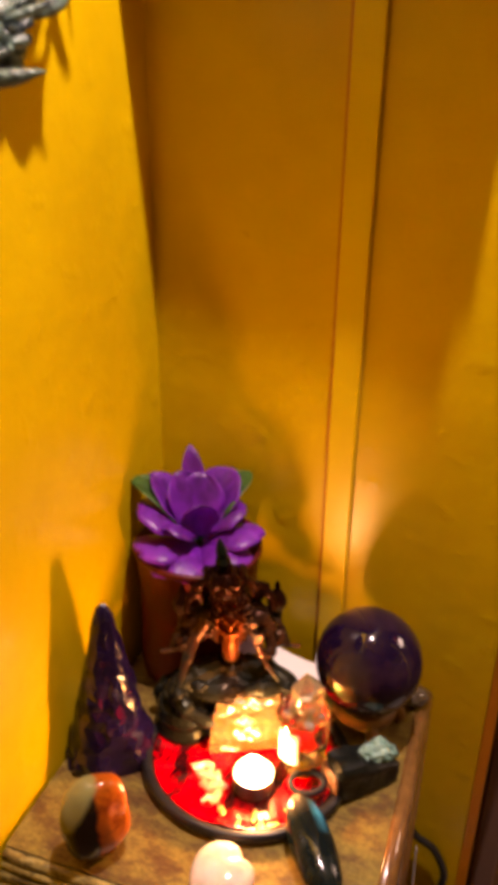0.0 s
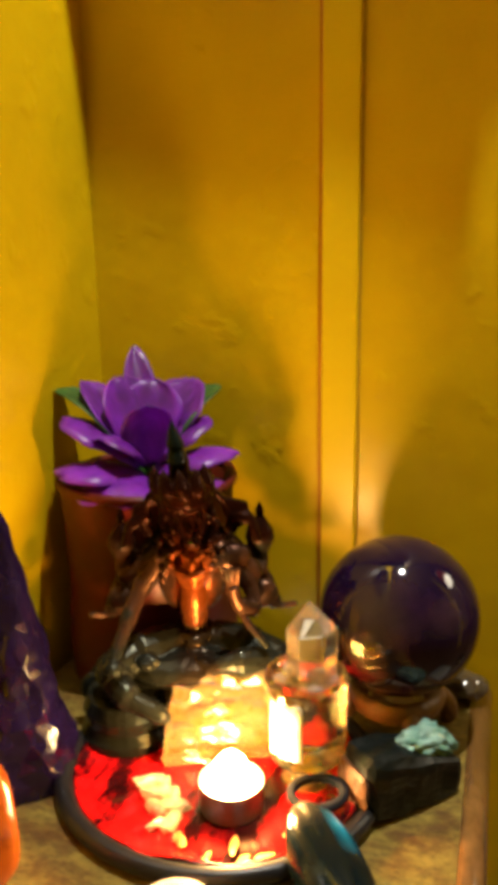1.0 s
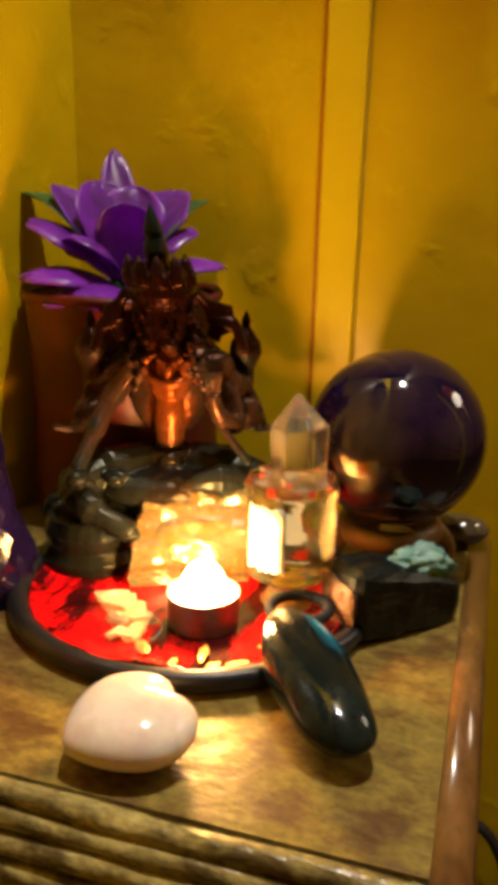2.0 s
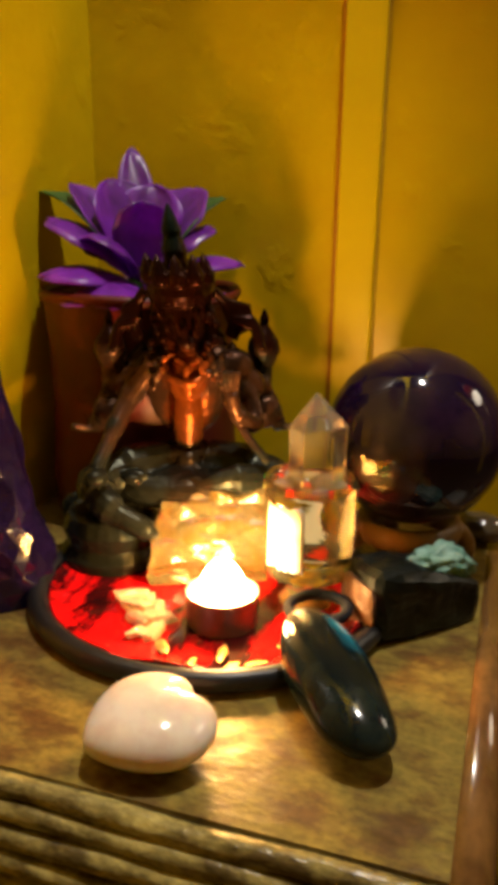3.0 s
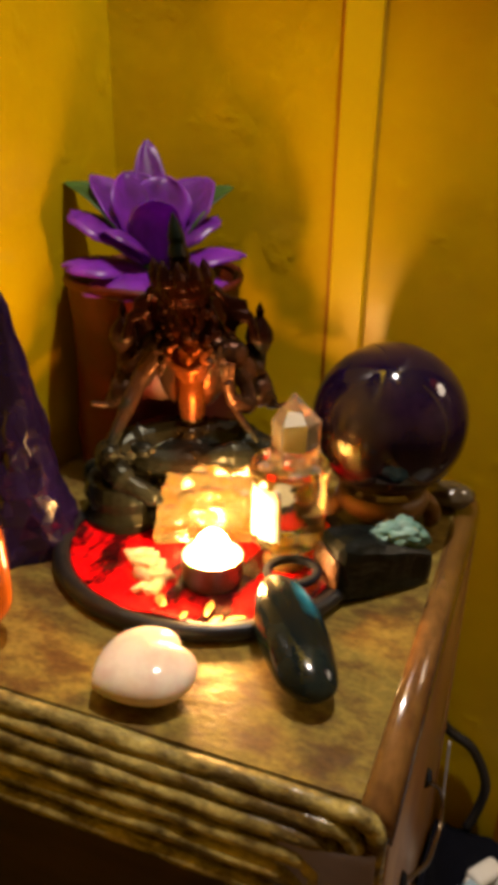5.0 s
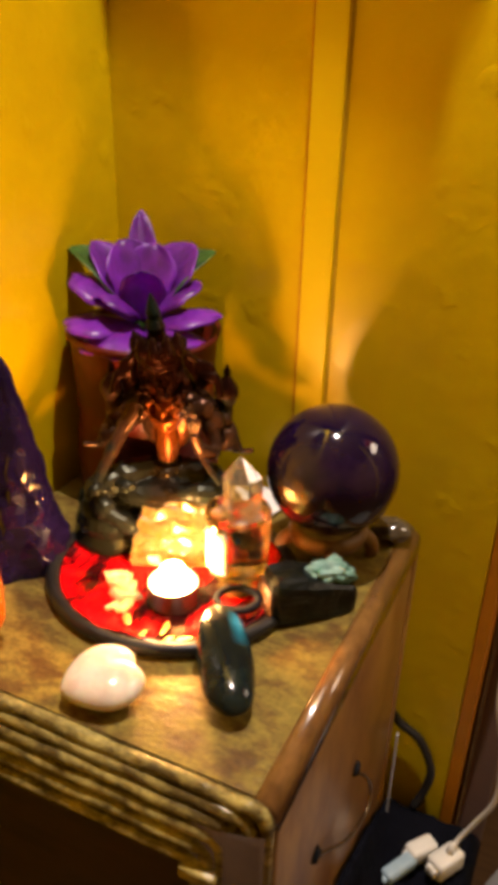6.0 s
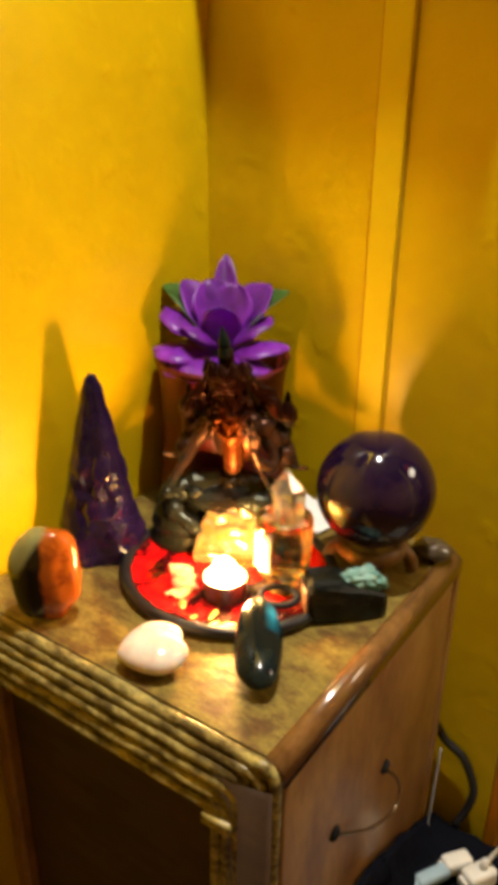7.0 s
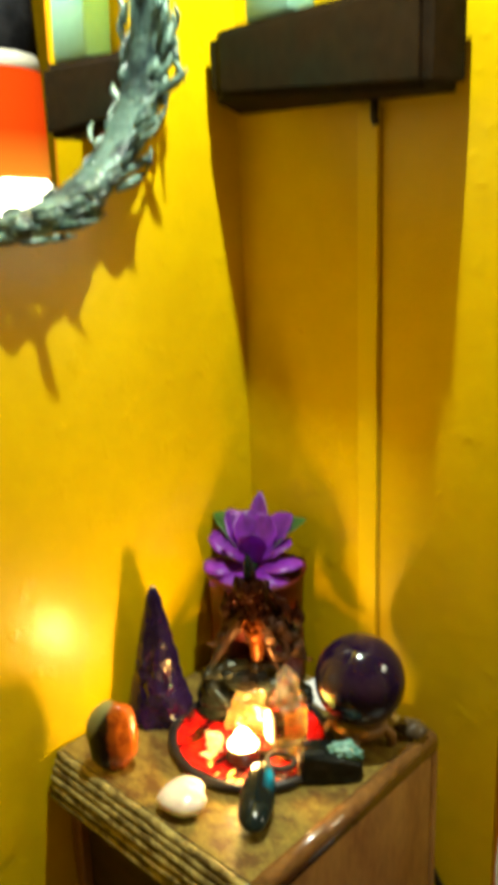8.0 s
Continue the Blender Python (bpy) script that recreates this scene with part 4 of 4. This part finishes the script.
solo("yellow_bead", ball((0, 0, 0.005), (0.004, 0.004, 0.005), bmesh.new(), sub=2), GOLD, (0.2730, -0.1580, TOP + 0.0255), "small yellow bead on the black crystal", "bead")

# pebble behind the ball
solo("smoky_pebble", stone((0.018, 0.014, 0.0085), 21, 0.25, 1.8, 3), SMOKY, (0.281, -0.058, TOP), "small glossy smoky pebble at the table's back edge", "stone", turn=20)

# ---- behind the chest ----
def bag():
    """A slumped cloth bag: high along the chest, falling away towards the wall."""
    bm = bmesh.new()
    n, m = 18, 34
    rows = []
    for i in range(n + 1):
        x = 0.3035 + 0.095 * i / n
        row = []
        for j in range(m + 1):
            y = -0.300 + 0.293 * j / m
            edge = min(1.0, (n - i) / 2.0, j / 3.0, (m - j) / 2.0) ** 0.5
            z = 0.272 + 0.085 * max(0.0, min(1.0, (0.348 - x) / 0.045)) ** 1.5 * max(0.0, min(1.0, (-0.020 - y) / 0.14)) + 0.010 * noise.noise(Vector((x * 26, y * 18, 3))) + 0.005 * noise.noise(Vector((x * 70, y * 50, 8)))
            row.append(bm.verts.new((x, y, z * (0.90 + 0.10 * edge))))
        rows.append(row)
    under = [[bm.verts.new((v.co.x, v.co.y, 0.0)) for v in row] for row in rows]
    for i in range(n):
        for j in range(m):
            bm.faces.new((rows[i][j], rows[i + 1][j], rows[i + 1][j + 1], rows[i][j + 1]))
            bm.faces.new((under[i][j], under[i][j + 1], under[i + 1][j + 1], under[i + 1][j]))
    for i in range(n):
        bm.faces.new((rows[i][0], under[i][0], under[i + 1][0], rows[i + 1][0]))
        bm.faces.new((rows[i][m], rows[i + 1][m], under[i + 1][m], under[i][m]))
    for j in range(m):
        bm.faces.new((rows[0][j], rows[0][j + 1], under[0][j + 1], under[0][j]))
        bm.faces.new((rows[n][j], under[n][j], under[n][j + 1], rows[n][j + 1]))
    return bm


solo("black_bag", bag(), BAG_CLOTH, (0, 0, 0), "slumped navy-black cloth bag leaning against the chest", "bag")
solo("black_cable", tube(curve_points([(0.284, -0.010, 0.392), (0.302, -0.010, 0.366), (0.324, -0.010, 0.352), (0.339, -0.012, 0.322), (0.337, -0.016, 0.296), (0.330, -0.024, 0.276)], 6), 0.0042, 10), BLACK_CABLE, (0, 0, 0), "black cable looping down the wall", "cable")
solo("grey_cable", tube(curve_points([(0.3055, -0.030, 0.372), (0.3070, -0.036, 0.340), (0.3085, -0.044, 0.300), (0.3100, -0.050, 0.270)], 6), 0.0011, 8), GREY_CLOTH, (0, 0, 0), "thin grey cable hanging beside the chest", "cable")
for label, px, py, turn, size, material, prongs in (("white mains plug with a white cable", 0.373, -0.078, 58, (0.016, 0.0095, 0.021), WHITE_PLASTIC, True),
                                                    ("white mains plug lying on the bag", 0.350, -0.074, 52, (0.0145, 0.0085, 0.016), WHITE_PLASTIC, False),
                                                    ("pale blue plastic adapter on the bag", 0.3365, -0.100, 60, (0.018, 0.007, 0.013), BLUE_PLASTIC, False)):
    plug = thing("adapter" if material is BLUE_PLASTIC else "plug", (px, py, 0.279), label, "plug", turn=turn)
    part("body", box(-size[0], size[0], -size[1], size[1], 0.0, size[2], 0.004, 3), material, plug)
    part("collar", box(-size[0] - 0.004, -size[0] + 0.0005, -size[1] * 0.6, size[1] * 0.6, size[2] * 0.25, size[2] * 0.75, 0.0015, 2), material, plug)
    if prongs:
        part("cord_sleeve", tube([(0.004, 0, size[2] - 0.001), (0.005, 0, size[2] + 0.010)], [0.0042, 0.0030], 10), material, plug)
solo("white_cable", tube(curve_points([(0.375, -0.074, 0.303), (0.381, -0.066, 0.314), (0.391, -0.064, 0.338), (0.402, -0.064, 0.374), (0.398, -0.060, 0.423), (0.386, -0.055, 0.480), (0.386, -0.040, 0.560)], 8), 0.0023, 8), WHITE_PLASTIC, (0, 0, 0), "thin white cable hanging in a curve", "cable")
board = solo("leaning_board", box(0.372, 0.398, 0.0, 0.10, 0.0, 0.62, 0.002, 1), POST, (0, -0.012, 0), "dark brown board leaning in the opening", "board", smooth=False)
board.rotation_euler = (radians(-9), 0, 0)
solo("grey_cushion", stone((0.14, 0.12, 0.130), 31, 0.06, 1.5, 4, 0.45), GREY_CLOTH, (0.545, -0.09, 0.0), "grey cloth cushion lying on the floor", "cushion")

# ---- corner shelf and mirror ----
shelf = thing("corner_shelf", (0, 0, 0), "dark weathered wooden box shelf hung in the corner", "shelf")
bm = bmesh.new()
plan = [(0.004, -0.002), (0.004, -0.048), (0.026, -0.060), (0.290, -0.066), (0.297, -0.002)]
lo = [bm.verts.new((x, y, z)) for (x, y), z in zip(plan, (1.262, 1.282, 1.275, 1.252, 1.254))]
hi = [bm.verts.new((x, y, 1.345)) for x, y in plan]
for i in range(5):
    bm.faces.new((lo[i], lo[(i + 1) % 5], hi[(i + 1) % 5], hi[i]))
bm.faces.new(lo[::-1])
bm.faces.new(hi)
bmesh.ops.bevel(bm, geom=bm.edges[:], offset=0.009, segments=3, affect="EDGES")
part("body", bm, SHELF_WOOD, shelf, smooth=False)
part("hook", tube(curve_points([(0.199, -0.012, 1.258), (0.199, -0.013, 1.243), (0.1995, -0.010, 1.236)], 3), 0.004, 8), BLACK_CABLE, shelf)
solo("green_box", box(0.065, 0.125, -0.052, -0.010, 1.346, 1.44, 0.004, 2), TEAL, (0, 0, 0), "sea-green painted box standing on the shelf", "box")
solo("green_box", box(0.205, 0.275, -0.054, -0.012, 1.346, 1.47, 0.004, 2), TEAL, (0, 0, 0), "taller sea-green painted box standing on the shelf", "box")

MC, MR = (-0.343, 1.362), 0.204
mirror = thing("wall_mirror", (0, MC[0], MC[1]), "round wall mirror in a rough silver-green leaf frame", "mirror")
part("glass", lathe([(0.0, 0.008), (MR + 0.008, 0.008), (MR + 0.008, 0.004), (0.0, 0.004)], 64, m=pose(0, 0, 0, 0, 91.1, 0.85)), MIRROR, mirror, "clear mirror glass", smooth=False)
part("backing", lathe([(MR, 0.001), (MR, 0.022), (MR + 0.007, 0.029), (MR + 0.017, 0.029), (MR + 0.025, 0.020), (MR + 0.025, 0.001), (MR, 0.001)], 72, m=pose(0, 0, 0, 0, 90, 0)), FRAME_SILVER, mirror)
rng = random.Random(4)
for k in range(240):
    a = 2 * math.pi * k / 240 * 3 + rng.uniform(-0.05, 0.05)
    ring = k % 3
    r0 = MR + (0.002, 0.012, 0.022)[ring] + rng.uniform(-0.004, 0.004)
    l = rng.uniform(0.022, 0.042)
    b = a + math.pi / 2 * rng.choice((1, 1, 1, 1, -1)) * (rng.uniform(0.66, 0.80) if k % 18 == 0 else rng.uniform(0.86, 1.06))
    p0 = Vector((rng.uniform(0.024, 0.034), r0 * math.cos(a), r0 * math.sin(a)))
    p1 = p0 + Vector((rng.uniform(-0.004, 0.006) + (0.028 if k % 11 == 0 else 0.0), l * math.cos(b), l * math.sin(b)))
    pm = (p0 + p1) / 2 + Vector((0.004, 0, 0))
    w = rng.uniform(0.30, 0.75)
    part("leaf", tube(curve_points([p0, pm, p1], 3), [0.0025 * w, 0.005 * w, 0.0066 * w, 0.0068 * w, 0.0055 * w, 0.003 * w, 0.0008], 7), FRAME_SILVER, mirror)

# ---- next room, seen in the mirror ----
lampo = thing("floor_lamp", (0.98, 0.275, 0.0), "standing lamp with an orange shade and a lit white globe", "lamp")
part("pole", tube([(0, 0, 0.02), (0, 0, 1.118)], 0.012, 10), STEEL, lampo)
part("foot", lathe([(0.0, 0.0), (0.12, 0.0), (0.12, 0.012), (0.02, 0.022), (0.0, 0.022)], 32), STEEL, lampo)
part("globe", lathe([(0.0, 1.155), (0.09, 1.165), (0.135, 1.195), (0.14, 1.235), (0.12, 1.262), (0.0, 1.268)], 40), GLOBE, lampo, "lit white globe", place=(0, 0, -0.040))
part("shade", lathe([(0.128, 1.27), (0.122, 1.48), (0.119, 1.48), (0.125, 1.27), (0.128, 1.27)], 40), ORANGE_SHADE, lampo, "glowing orange shade", place=(0, 0, -0.040))
part("collar", lathe([(0.0, 1.515), (0.118, 1.51), (0.124, 1.481), (0.0, 1.481)], 32), WHITE_PLASTIC, lampo, place=(0, 0, -0.040))
part("cap", lathe([(0.0, 1.72), (0.11, 1.70), (0.12, 1.516), (0.0, 1.516)], 32), BLACK_PLASTIC, lampo, place=(0, 0, -0.040))
pendant = thing("pendant_lamp", (LAMP[0], LAMP[1], 0), "plain pendant lamp on a cord", "lamp")
part("socket", lathe([(0.0, 1.94), (0.016, 1.94), (0.02, 1.90), (0.02, 1.865), (0.0, 1.865)], 24), WHITE_PLASTIC, pendant)
part("cord", tube([(0, 0, 1.94), (0, 0, 2.4)], 0.003, 8), WHITE_PLASTIC, pendant)
